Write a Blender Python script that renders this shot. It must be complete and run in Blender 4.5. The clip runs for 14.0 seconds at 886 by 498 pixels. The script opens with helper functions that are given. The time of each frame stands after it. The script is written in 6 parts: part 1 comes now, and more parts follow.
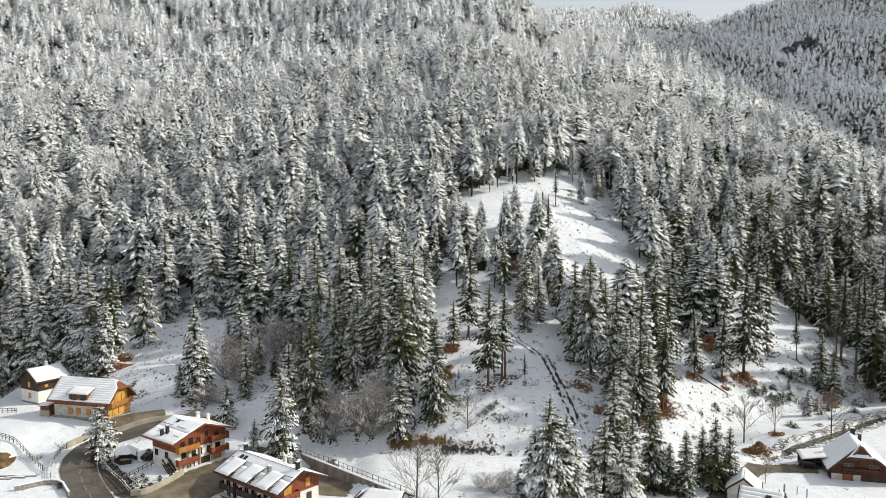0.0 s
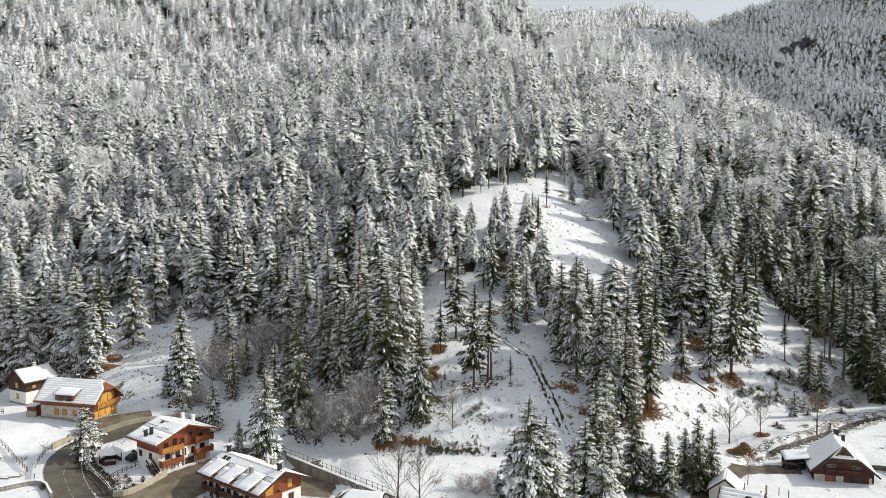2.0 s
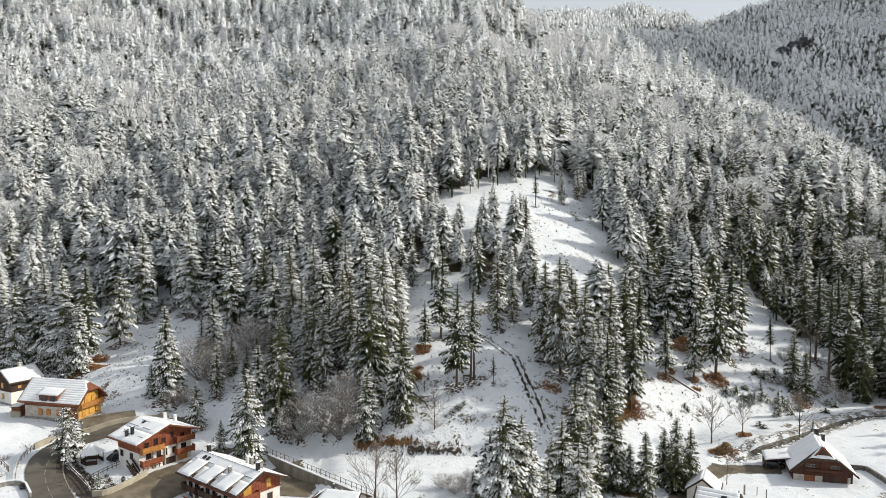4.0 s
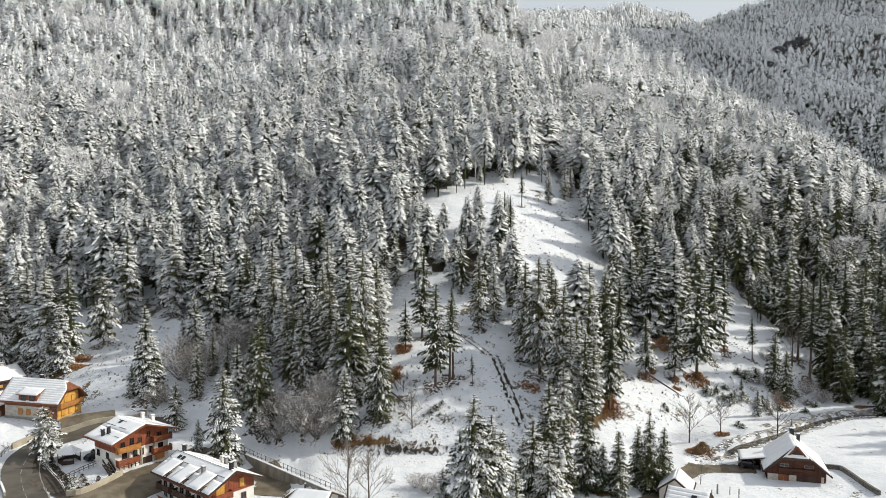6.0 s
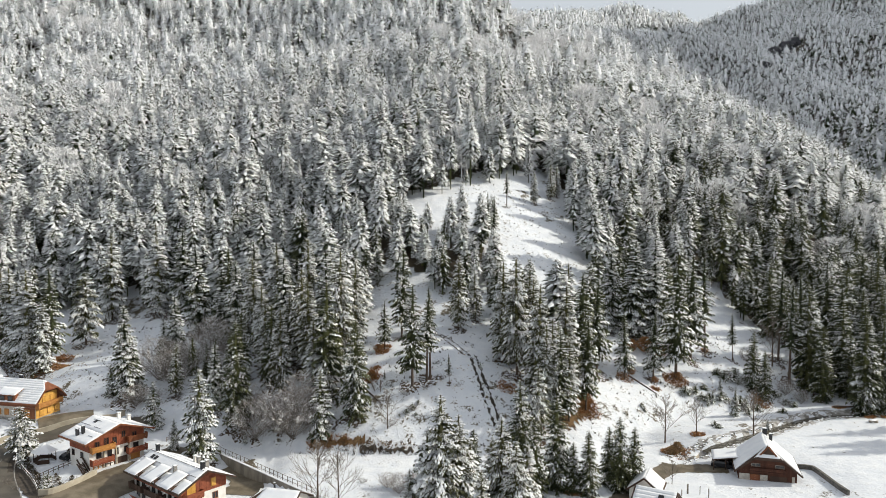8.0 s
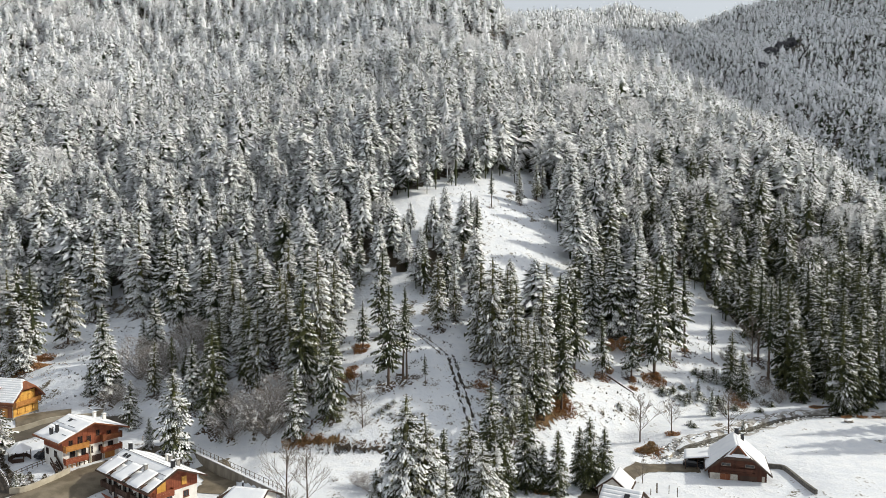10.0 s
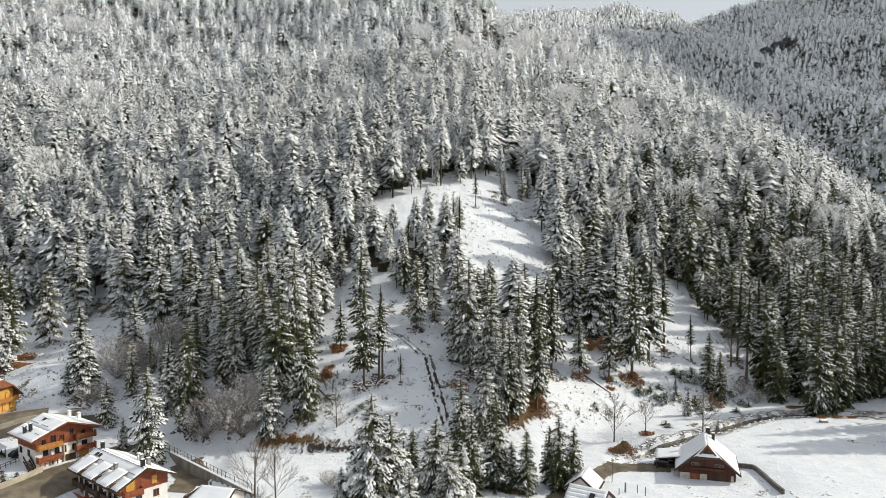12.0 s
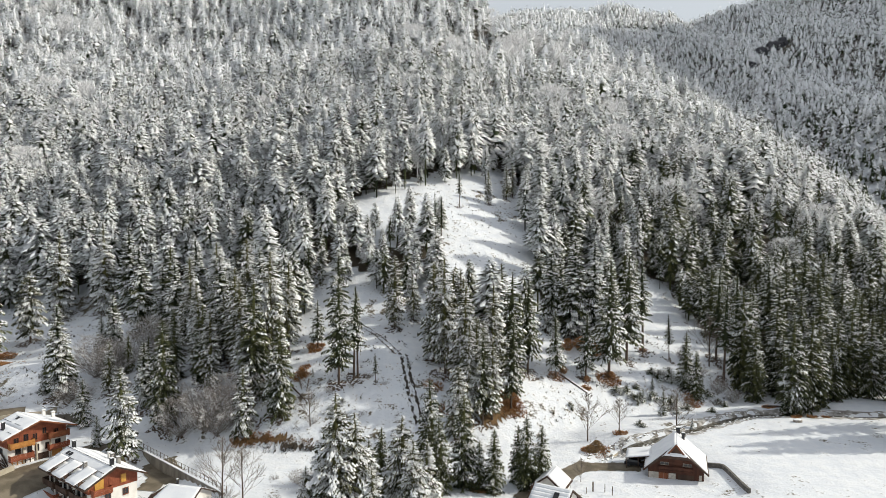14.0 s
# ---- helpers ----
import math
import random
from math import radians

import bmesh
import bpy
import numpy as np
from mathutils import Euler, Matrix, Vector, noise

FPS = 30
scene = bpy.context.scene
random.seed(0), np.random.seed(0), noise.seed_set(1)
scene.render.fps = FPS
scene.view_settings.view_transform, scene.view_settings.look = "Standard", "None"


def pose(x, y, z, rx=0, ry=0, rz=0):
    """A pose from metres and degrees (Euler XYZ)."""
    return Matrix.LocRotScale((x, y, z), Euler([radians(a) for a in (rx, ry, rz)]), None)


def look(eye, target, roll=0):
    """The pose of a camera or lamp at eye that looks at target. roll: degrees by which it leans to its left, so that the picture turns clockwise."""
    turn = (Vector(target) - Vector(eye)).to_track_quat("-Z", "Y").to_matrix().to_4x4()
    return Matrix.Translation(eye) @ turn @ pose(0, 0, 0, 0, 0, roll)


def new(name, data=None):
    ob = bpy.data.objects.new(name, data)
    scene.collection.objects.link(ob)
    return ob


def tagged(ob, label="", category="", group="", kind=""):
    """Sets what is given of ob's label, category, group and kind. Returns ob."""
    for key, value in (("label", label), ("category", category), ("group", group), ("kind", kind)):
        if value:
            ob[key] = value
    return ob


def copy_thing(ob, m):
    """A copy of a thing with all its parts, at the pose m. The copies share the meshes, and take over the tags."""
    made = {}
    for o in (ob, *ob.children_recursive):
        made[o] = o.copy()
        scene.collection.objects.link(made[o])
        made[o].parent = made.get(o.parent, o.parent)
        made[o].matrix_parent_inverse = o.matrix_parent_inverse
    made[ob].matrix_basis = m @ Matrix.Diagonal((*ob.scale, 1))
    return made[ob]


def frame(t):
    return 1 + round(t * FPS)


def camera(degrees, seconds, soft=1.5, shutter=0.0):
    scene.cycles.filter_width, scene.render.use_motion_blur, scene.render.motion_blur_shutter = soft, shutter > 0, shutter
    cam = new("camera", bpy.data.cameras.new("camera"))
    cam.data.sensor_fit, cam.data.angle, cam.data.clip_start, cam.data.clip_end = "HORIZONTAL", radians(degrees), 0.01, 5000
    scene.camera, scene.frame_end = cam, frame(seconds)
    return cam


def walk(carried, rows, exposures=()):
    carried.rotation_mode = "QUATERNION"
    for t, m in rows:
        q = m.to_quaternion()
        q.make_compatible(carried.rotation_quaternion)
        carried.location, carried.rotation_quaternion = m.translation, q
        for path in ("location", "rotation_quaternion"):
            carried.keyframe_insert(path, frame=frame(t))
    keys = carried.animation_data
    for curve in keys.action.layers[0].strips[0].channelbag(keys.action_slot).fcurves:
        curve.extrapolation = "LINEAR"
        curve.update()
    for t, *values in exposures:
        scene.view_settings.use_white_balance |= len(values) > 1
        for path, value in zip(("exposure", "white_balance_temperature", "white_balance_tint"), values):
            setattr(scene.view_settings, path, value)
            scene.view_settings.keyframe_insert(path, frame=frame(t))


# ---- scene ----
cam = camera(61.6, 14.0, soft=0.6)
METRES, EYE, TILT, LEAN, TURN = 36.0, 51.3, -3.4, 0.0, 0.0
ROWS = [
    (0.0, 0.0, 0.0, 0.0, 0.0, 0.0, 0.0),
    (0.5, 0.0218, -0.0011, 0.0012, 0.01, 0.01, 0.0),
    (1.0, 0.0456, -0.002, 0.002, 0.02, 0.02, 0.01),
    (1.5, 0.0703, -0.0038, 0.0028, 0.03, 0.01, 0.01),
    (2.0, 0.096, -0.0054, 0.005, 0.05, 0.02, 0.01),
    (2.5, 0.1227, -0.0073, 0.0058, 0.06, 0.01, 0.02),
    (3.0, 0.1507, -0.0094, 0.0062, 0.08, 0.01, 0.03),
    (5.5, 0.3153, -0.0199, 0.0089, 0.14, -0.01, 0.06),
    (6.0, 0.3512, -0.0222, 0.0093, 0.13, -0.02, 0.06),
    (6.5, 0.3883, -0.0251, 0.0097, 0.14, -0.02, 0.06),
    (7.0, 0.4264, -0.0285, 0.0102, 0.15, -0.02, 0.05),
    (7.5, 0.4652, -0.0326, 0.0109, 0.15, -0.01, 0.05),
    (8.0, 0.5044, -0.0371, 0.011, 0.17, -0.01, 0.04),
    (10.5, 0.7037, -0.0572, 0.0111, 0.22, -0.01, -0.03),
    (11.0, 0.7442, -0.0614, 0.0122, 0.22, -0.02, -0.05),
    (11.5, 0.7851, -0.0654, 0.0133, 0.23, -0.03, -0.07),
    (12.0, 0.8262, -0.0694, 0.0143, 0.25, -0.04, -0.08),
    (12.5, 0.868, -0.0735, 0.0149, 0.26, -0.05, -0.09),
    (13.0, 0.9104, -0.0775, 0.0165, 0.27, -0.07, -0.1),
    (13.5, 0.953, -0.0816, 0.018, 0.28, -0.08, -0.12),
    (14.0, 0.9958, -0.0854, 0.0191, 0.29, -0.1, -0.13),
]
EXPOSURE = [(0.0, 0.80, 6500, 8), (14.0, 0.74, 6500, 8)]
walk(cam, [(t, pose(0, 0, EYE, TILT, LEAN, TURN) @ pose(METRES * x, METRES * y, METRES * z, 90 + pitch, roll, yaw)) for t, x, y, z, yaw, pitch, roll in ROWS], EXPOSURE)

# ---- sky and sun ----
SUN_UP, SUN_FROM = 33.0, 7.0      # degrees above the horizon; degrees from +x towards +y
world = bpy.data.worlds.new("sky")
scene.world = world
world.use_nodes = True
sky = world.node_tree.nodes.new("ShaderNodeTexSky")
sky.sky_type, sky.sun_disc = "NISHITA", False
sky.sun_elevation, sky.sun_rotation = radians(SUN_UP), radians(90 - SUN_FROM)
sky.altitude, sky.air_density, sky.dust_density = 900, 1.2, 6.0
sky.ozone_density = 0.6
back = world.node_tree.nodes["Background"]
back.inputs["Strength"].default_value = 0.092
veil = world.node_tree.nodes.new("ShaderNodeMix")      # thin high cloud whitens the sky
veil.data_type = "RGBA"
veil.inputs[0].default_value = 0.66
veil.inputs[7].default_value = (4.65, 4.65, 4.7, 1)
world.node_tree.links.new(sky.outputs["Color"], veil.inputs[6])
world.node_tree.links.new(veil.outputs[2], back.inputs["Color"])
lamp = bpy.data.lights.new("sun", "SUN")
lamp.energy, lamp.angle, lamp.color = 2.12, radians(0.8), (1.0, 0.945, 0.84)
sun = new("sun", lamp)
sun.matrix_world = look((math.cos(radians(SUN_FROM)) * math.cos(radians(SUN_UP)) * 300, math.sin(radians(SUN_FROM)) * math.cos(radians(SUN_UP)) * 300,
                         math.sin(radians(SUN_UP)) * 300), (0, 0, 0))

# ---- materials ----
def ramp(tree, socket, a, b):
    m = tree.nodes.new("ShaderNodeMapRange")
    m.inputs["From Min"].default_value, m.inputs["From Max"].default_value = a, b
    m.interpolation_type = "SMOOTHSTEP"
    tree.links.new(socket, m.inputs["Value"])
    return m.outputs["Result"]


def grain(tree, size, detail=4.0, stretch=None):
    """Noise with a feature size in metres, on world places."""
    geo = tree.nodes.new("ShaderNodeNewGeometry")
    tex = tree.nodes.new("ShaderNodeTexNoise")
    tex.inputs["Scale"].default_value, tex.inputs["Detail"].default_value = 1.0 / size, detail
    if stretch:
        maps = tree.nodes.new("ShaderNodeMapping")
        maps.inputs["Scale"].default_value = stretch
        tree.links.new(geo.outputs["Position"], maps.inputs["Vector"])
        tree.links.new(maps.outputs["Vector"], tex.inputs["Vector"])
    else:
        tree.links.new(geo.outputs["Position"], tex.inputs["Vector"])
    return tex.outputs["Fac"]


def blend(tree, fac, a, b):
    m = tree.nodes.new("ShaderNodeMix")
    m.data_type = "RGBA"
    for key, v in (("A", a), ("B", b)):
        s = next(i for i in m.inputs if i.name == key and i.type == "RGBA")
        if isinstance(v, tuple):
            s.default_value = (*v, 1)
        else:
            tree.links.new(v, s)
    f = next(i for i in m.inputs if i.name == "Factor" and i.type == "VALUE")
    if isinstance(fac, float):
        f.default_value = fac
    else:
        tree.links.new(fac, f)
    return next(o for o in m.outputs if o.type == "RGBA")


def maths(tree, kind, a, b):
    m = tree.nodes.new("ShaderNodeMath")
    m.operation = kind
    for i, v in enumerate((a, b)):
        if isinstance(v, (int, float)):
            m.inputs[i].default_value = v
        else:
            tree.links.new(v, m.inputs[i])
    return m.outputs[0]


def blank(name, rough=0.8, metal=0.0):
    m = bpy.data.materials.new(name)
    m.use_nodes = True
    p = m.node_tree.nodes["Principled BSDF"]
    p.inputs["Roughness"].default_value, p.inputs["Metallic"].default_value = rough, metal
    p.inputs["Specular IOR Level"].default_value = 0.3
    return m, m.node_tree, p


def bumped(tree, p, socket, depth):
    b = tree.nodes.new("ShaderNodeBump")
    b.inputs["Strength"].default_value, b.inputs["Distance"].default_value = 1.0, depth
    tree.links.new(socket, b.inputs["Height"])
    tree.links.new(b.outputs["Normal"], p.inputs["Normal"])


def plain(name, a, b, size, rough=0.8, metal=0.0, bump=0.01, fine=None, stretch=None):
    """Two tones mixed by coarse and fine grain, with relief."""
    m, tree, p = blank(name, rough, metal)
    coarse = ramp(tree, grain(tree, size, 3, stretch), 0.35, 0.65)
    small = grain(tree, fine or size / 9, 3, stretch)
    mixed = maths(tree, "ADD", maths(tree, "MULTIPLY", coarse, 0.6), maths(tree, "MULTIPLY", small, 0.4))
    tree.links.new(blend(tree, mixed, a, b), p.inputs["Base Color"])
    if bump:
        bumped(tree, p, small, bump)
    return m


def up_part(tree):
    geo = tree.nodes.new("ShaderNodeNewGeometry")
    sep = tree.nodes.new("ShaderNodeSeparateXYZ")
    tree.links.new(geo.outputs["Normal"], sep.inputs[0])
    return sep.outputs["Z"], geo.outputs["Random Per Island"]


# snow on the ground, with grass, stones and litter that show through
snow_ground, nt, pr = blank("snow_ground", 0.75)
wide, mid, tiny = grain(nt, 14, 3), grain(nt, 2.6, 5), grain(nt, 0.55, 4)
bare = maths(nt, "ADD", maths(nt, "MULTIPLY", wide, 0.5), maths(nt, "ADD", maths(nt, "MULTIPLY", mid, 0.55), maths(nt, "MULTIPLY", tiny, 0.45)))
up_z, _ = up_part(nt)
steep = ramp(nt, up_z, 0.97, 0.80)
bare = ramp(nt, maths(nt, "ADD", bare, maths(nt, "MULTIPLY", steep, 0.06)), 0.86, 0.96)
dirt = blend(nt, ramp(nt, mid, 0.35, 0.6), (0.06, 0.045, 0.03), (0.12, 0.10, 0.065))
nt.links.new(blend(nt, bare, blend(nt, ramp(nt, mid, 0.3, 0.7), (0.68, 0.71, 0.75), (0.76, 0.78, 0.80)), dirt), pr.inputs["Base Color"])
bumped(nt, pr, maths(nt, "ADD", maths(nt, "MULTIPLY", mid, 0.7), maths(nt, "MULTIPLY", tiny, 0.3)), 0.5)


litter_floor, nt, pr = blank("needle_litter", 0.95)
nt.links.new(blend(nt, ramp(nt, grain(nt, 0.5, 5), 0.47, 0.58), blend(nt, grain(nt, 0.3, 3), (0.03, 0.022, 0.014), (0.13, 0.085, 0.05)), (0.7, 0.73, 0.78)), pr.inputs["Base Color"])
bumped(nt, pr, grain(nt, 0.25, 4), 0.12)
track_mud, nt, pr = blank("track_mud", 0.8)
nt.links.new(blend(nt, ramp(nt, grain(nt, 1.6, 5), 0.52, 0.66), blend(nt, grain(nt, 0.3, 3), (0.02, 0.017, 0.014), (0.08, 0.065, 0.05)), (0.7, 0.73, 0.78)), pr.inputs["Base Color"])
# half-snowed litter, browned to carry the shade between the trees
floor_shade, nt, pr = blank("snowy_floor_shade", 0.85)
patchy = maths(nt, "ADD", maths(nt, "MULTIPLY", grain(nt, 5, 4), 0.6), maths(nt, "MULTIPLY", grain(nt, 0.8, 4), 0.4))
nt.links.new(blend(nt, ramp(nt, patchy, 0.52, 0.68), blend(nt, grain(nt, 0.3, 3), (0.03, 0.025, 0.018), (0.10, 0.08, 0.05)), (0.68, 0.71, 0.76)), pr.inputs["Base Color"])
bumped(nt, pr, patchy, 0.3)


def dusted(name, green_a, green_b, lie, spread, size):
    """Needles with snow lying on what faces up, patchy by branch."""
    m, tree, p = blank(name, 0.8)
    up, island = up_part(tree)
    where = maths(tree, "ADD", maths(tree, "MULTIPLY", grain(tree, size, 3), 0.9),
                  maths(tree, "ADD", maths(tree, "MULTIPLY", up, 0.35), maths(tree, "MULTIPLY", island, 0.35)))
    geo = tree.nodes.new("ShaderNodeNewGeometry")
    sep = tree.nodes.new("ShaderNodeSeparateXYZ")
    tree.links.new(geo.outputs["Position"], sep.inputs[0])
    high = ramp(tree, sep.outputs["Z"], 20.0, 190.0)      # white grows with height: thicker snow, plus missing light put into the colour
    where = maths(tree, "ADD", where, maths(tree, "MULTIPLY", high, 0.34))
    where = maths(tree, "ADD", where, maths(tree, "MULTIPLY", maths(tree, "SUBTRACT", grain(tree, 8.0, 2), 0.5), 0.55))      # some trees have shed more than others
    needles = blend(tree, island, green_a, green_b)
    tree.links.new(blend(tree, ramp(tree, where, lie, lie + spread), needles, (0.93, 0.94, 0.95)), p.inputs["Base Color"])
    bumped(tree, p, grain(tree, size / 2.5, 3), 0.12)
    return m


needle = dusted("needles", (0.018, 0.027, 0.011), (0.11, 0.115, 0.041), 1.04, 0.08, 0.25)
forest_needle = dusted("forest_needles", (0.028, 0.042, 0.016), (0.09, 0.10, 0.036), 0.77, 0.14, 0.3)
dusty_needle = dusted("dusted_needles", (0.035, 0.038, 0.015), (0.14, 0.135, 0.048), 0.90, 0.16, 0.22)
lower_needle = dusted("lower_forest_needles", (0.022, 0.032, 0.013), (0.085, 0.095, 0.036), 0.9, 0.12, 0.3)
finger_snow = dusted("bough_snow", (0.03, 0.042, 0.02), (0.08, 0.09, 0.036), 0.36, 0.12, 0.45)
snow_pad = dusted("branch_snow", (0.035, 0.048, 0.02), (0.085, 0.095, 0.035), 0.40, 0.07, 0.28)
bark = plain("bark", (0.07, 0.05, 0.038), (0.15, 0.11, 0.085), 0.5, 0.9, bump=0.04, stretch=(1, 1, 0.2))
twig = plain("twigs", (0.12, 0.095, 0.075), (0.30, 0.27, 0.24), 0.6, 0.9, bump=0)
frost_twig = plain("frosted_twigs", (0.2, 0.165, 0.14), (0.5, 0.47, 0.45), 0.9, 0.85, bump=0)
hoar_twig = plain("hoar_twigs", (0.66, 0.65, 0.65), (0.93, 0.93, 0.93), 1.5, 0.85, bump=0)
rust_leaf = plain("withered_leaves", (0.25, 0.125, 0.055), (0.46, 0.25, 0.11), 0.6, 0.85, bump=0)
dry_grass = plain("dry_grass", (0.18, 0.115, 0.055), (0.42, 0.28, 0.14), 0.8, 0.9, bump=0)
roof_snow = plain("roof_snow", (0.77, 0.79, 0.82), (0.86, 0.87, 0.88), 1.8, 0.7, bump=0.05)
tin_snow = plain("thin_roof_snow", (0.64, 0.67, 0.70), (0.78, 0.79, 0.81), 1.2, 0.6, bump=0.04)
asphalt = plain("wet_asphalt", (0.07, 0.062, 0.05), (0.14, 0.125, 0.10), 3.0, 0.55, bump=0.01, fine=0.2)
mud = plain("wet_gravel", (0.09, 0.075, 0.05), (0.22, 0.185, 0.135), 2.4, 0.6, bump=0.03, fine=0.25)
earth = plain("dark_earth", (0.035, 0.03, 0.025), (0.11, 0.09, 0.07), 1.0, 0.85, bump=0.08, fine=0.15)
# streaked concrete, darkened so its colour carries the ramp wall's shade
shaded_concrete = plain("shaded_concrete", (0.13, 0.115, 0.095), (0.3, 0.275, 0.235), 1.2, 0.9, bump=0.01, stretch=(1, 1, 0.2))
road_paint = plain("worn_road_paint", (0.15, 0.14, 0.125), (0.42, 0.4, 0.37), 0.8, 0.7, bump=0, fine=0.15)
brown_earth = plain("brown_earth", (0.07, 0.042, 0.02), (0.2, 0.125, 0.06), 1.1, 0.95, bump=0.08, fine=0.2)
concrete = plain("concrete", (0.34, 0.30, 0.23), (0.50, 0.45, 0.36), 1.6, 0.85, bump=0.01)
stone = plain("grey_stone", (0.16, 0.155, 0.145), (0.36, 0.34, 0.31), 0.6, 0.85, bump=0.04)
plaster = plain("white_plaster", (0.66, 0.63, 0.58), (0.80, 0.78, 0.74), 1.4, 0.85, bump=0.006)
grey_plaster = plain("rubble_plaster", (0.34, 0.31, 0.27), (0.58, 0.54, 0.48), 0.7, 0.9, bump=0.03)
brown_wood = plain("brown_wood", (0.13, 0.045, 0.02), (0.25, 0.09, 0.04), 0.8, 0.6, bump=0.01, stretch=(1, 1, 0.15))
red_wood = plain("red_brown_wood", (0.2, 0.055, 0.028), (0.32, 0.10, 0.05), 0.8, 0.6, bump=0.01)
orange_wood = plain("honey_wood", (0.36, 0.155, 0.04), (0.52, 0.25, 0.075), 0.8, 0.55, bump=0.008)
yellow_wood = plain("yellow_wood", (0.55, 0.29, 0.06), (0.70, 0.40, 0.10), 0.8, 0.55, bump=0.008)
field_stone = plain("dark_field_stone", (0.06, 0.056, 0.05), (0.2, 0.185, 0.165), 0.5, 0.9, bump=0.05)
barn_wood = plain("barn_boards", (0.05, 0.019, 0.012), (0.11, 0.043, 0.026), 0.8, 0.75, bump=0.01, stretch=(1, 1, 0.15))
dark_wood = plain("dark_wood", (0.035, 0.02, 0.014), (0.085, 0.05, 0.034), 0.8, 0.7, bump=0.01, stretch=(1, 1, 0.15))
grey_wood = plain("weathered_wood", (0.15, 0.13, 0.11), (0.30, 0.26, 0.22), 0.6, 0.85, bump=0.01)
metal_dark = plain("dark_metal", (0.03, 0.03, 0.032), (0.07, 0.07, 0.075), 0.5, 0.45, 0.7, bump=0)
car_paint = plain("black_car_paint", (0.012, 0.013, 0.016), (0.02, 0.021, 0.025), 2.0, 0.25, bump=0)
rubble = plain("bank_rubble", (0.10, 0.085, 0.065), (0.55, 0.54, 0.52), 1.3, 0.85, bump=0.12, fine=0.3)
snowy_stone = dusted("snowy_stone", (0.12, 0.115, 0.10), (0.26, 0.23, 0.19), 0.86, 0.1, 0.4)
snowy_wood = dusted("snowy_wood", (0.12, 0.10, 0.08), (0.2, 0.17, 0.14), 0.72, 0.1, 0.4)
hedge_twig = plain("hedge_twigs", (0.035, 0.03, 0.02), (0.11, 0.09, 0.06), 0.6, 0.9, bump=0)
rock = plain("crag_rock", (0.03, 0.03, 0.034), (0.11, 0.11, 0.12), 5.0, 0.9, bump=0.3, fine=0.8)
glass, nt, pr = blank("window_glass", 0.06)
pr.inputs["Base Color"].default_value, pr.inputs["Specular IOR Level"].default_value = (0.02, 0.022, 0.026, 1), 0.6
water, nt, pr = blank("stream_water", 0.12)
pr.inputs["Specular IOR Level"].default_value = 0.5
nt.links.new(blend(nt, ramp(nt, grain(nt, 0.7, 4), 0.5, 0.72), (0.075, 0.065, 0.045), (0.26, 0.25, 0.22)), pr.inputs["Base Color"])
bumped(nt, pr, grain(nt, 0.35, 3), 0.08)

# ---- the lie of the land ----
U = 12 / 11      # metres to one unit of the site plan
FOOT_X = [-400, -110, -80, -60, -30, -8, 12, 35, 55, 65, 80, 100, 120, 170, 400]
FOOT_Y = [190, 181, 168, 160, 150, 142.5, 142, 144, 153, 163, 169, 176, 188, 194, 215]
# terraces of the valley floor: plan x, plan y, radius, height
TERRACES = [(-75, 158, 14, 1.6), (-93, 172, 10, 0.9), (-66, 133, 12, -1.7), (-72, 145, 8, -1.0), (-46, 136, 9, -1.3),
            (-36, 151, 9, -0.4), (-27, 121, 11, -4.0), (-22, 136, 6, -4.0), (-23, 146, 5, -2.1), (-3, 136, 11, -1.8), (20, 125, 16, -2.0),
            (50, 128, 10, -2.6), (60, 142, 8, -3.0), (75, 133, 10, -2.5), (100, 150, 22, -0.9), (122, 165, 15, -0.2)]
STREAM = [(62, 143), (65, 145.2), (69.5, 147.2), (74.4, 149), (81.4, 153.4), (90.9, 160), (97.9, 165), (103.4, 167.3), (109.6, 167.2), (120, 166.2), (130, 164.8), (160, 163), (190, 162)]


def smooth(a, b, v):
    w = np.clip((v - a) / (b - a), 0, 1)
    return w * w * (3 - 2 * w)


def line_gap(x, y, line):
    """Distance from each place to a bent line, in plan units."""
    best = np.full(np.shape(x), 1e9)
    for (ax, ay), (bx, by) in zip(line, line[1:]):
        k = np.clip(((x - ax) * (bx - ax) + (y - ay) * (by - ay)) / ((bx - ax) ** 2 + (by - ay) ** 2), 0, 1)
        best = np.minimum(best, np.hypot(x - ax - k * (bx - ax), y - ay - k * (by - ay)))
    return best


def foot_of_hill(x):
    return sum(np.interp(x + d, FOOT_X, FOOT_Y) for d in (-9, -4.5, 0, 4.5, 9)) / 5


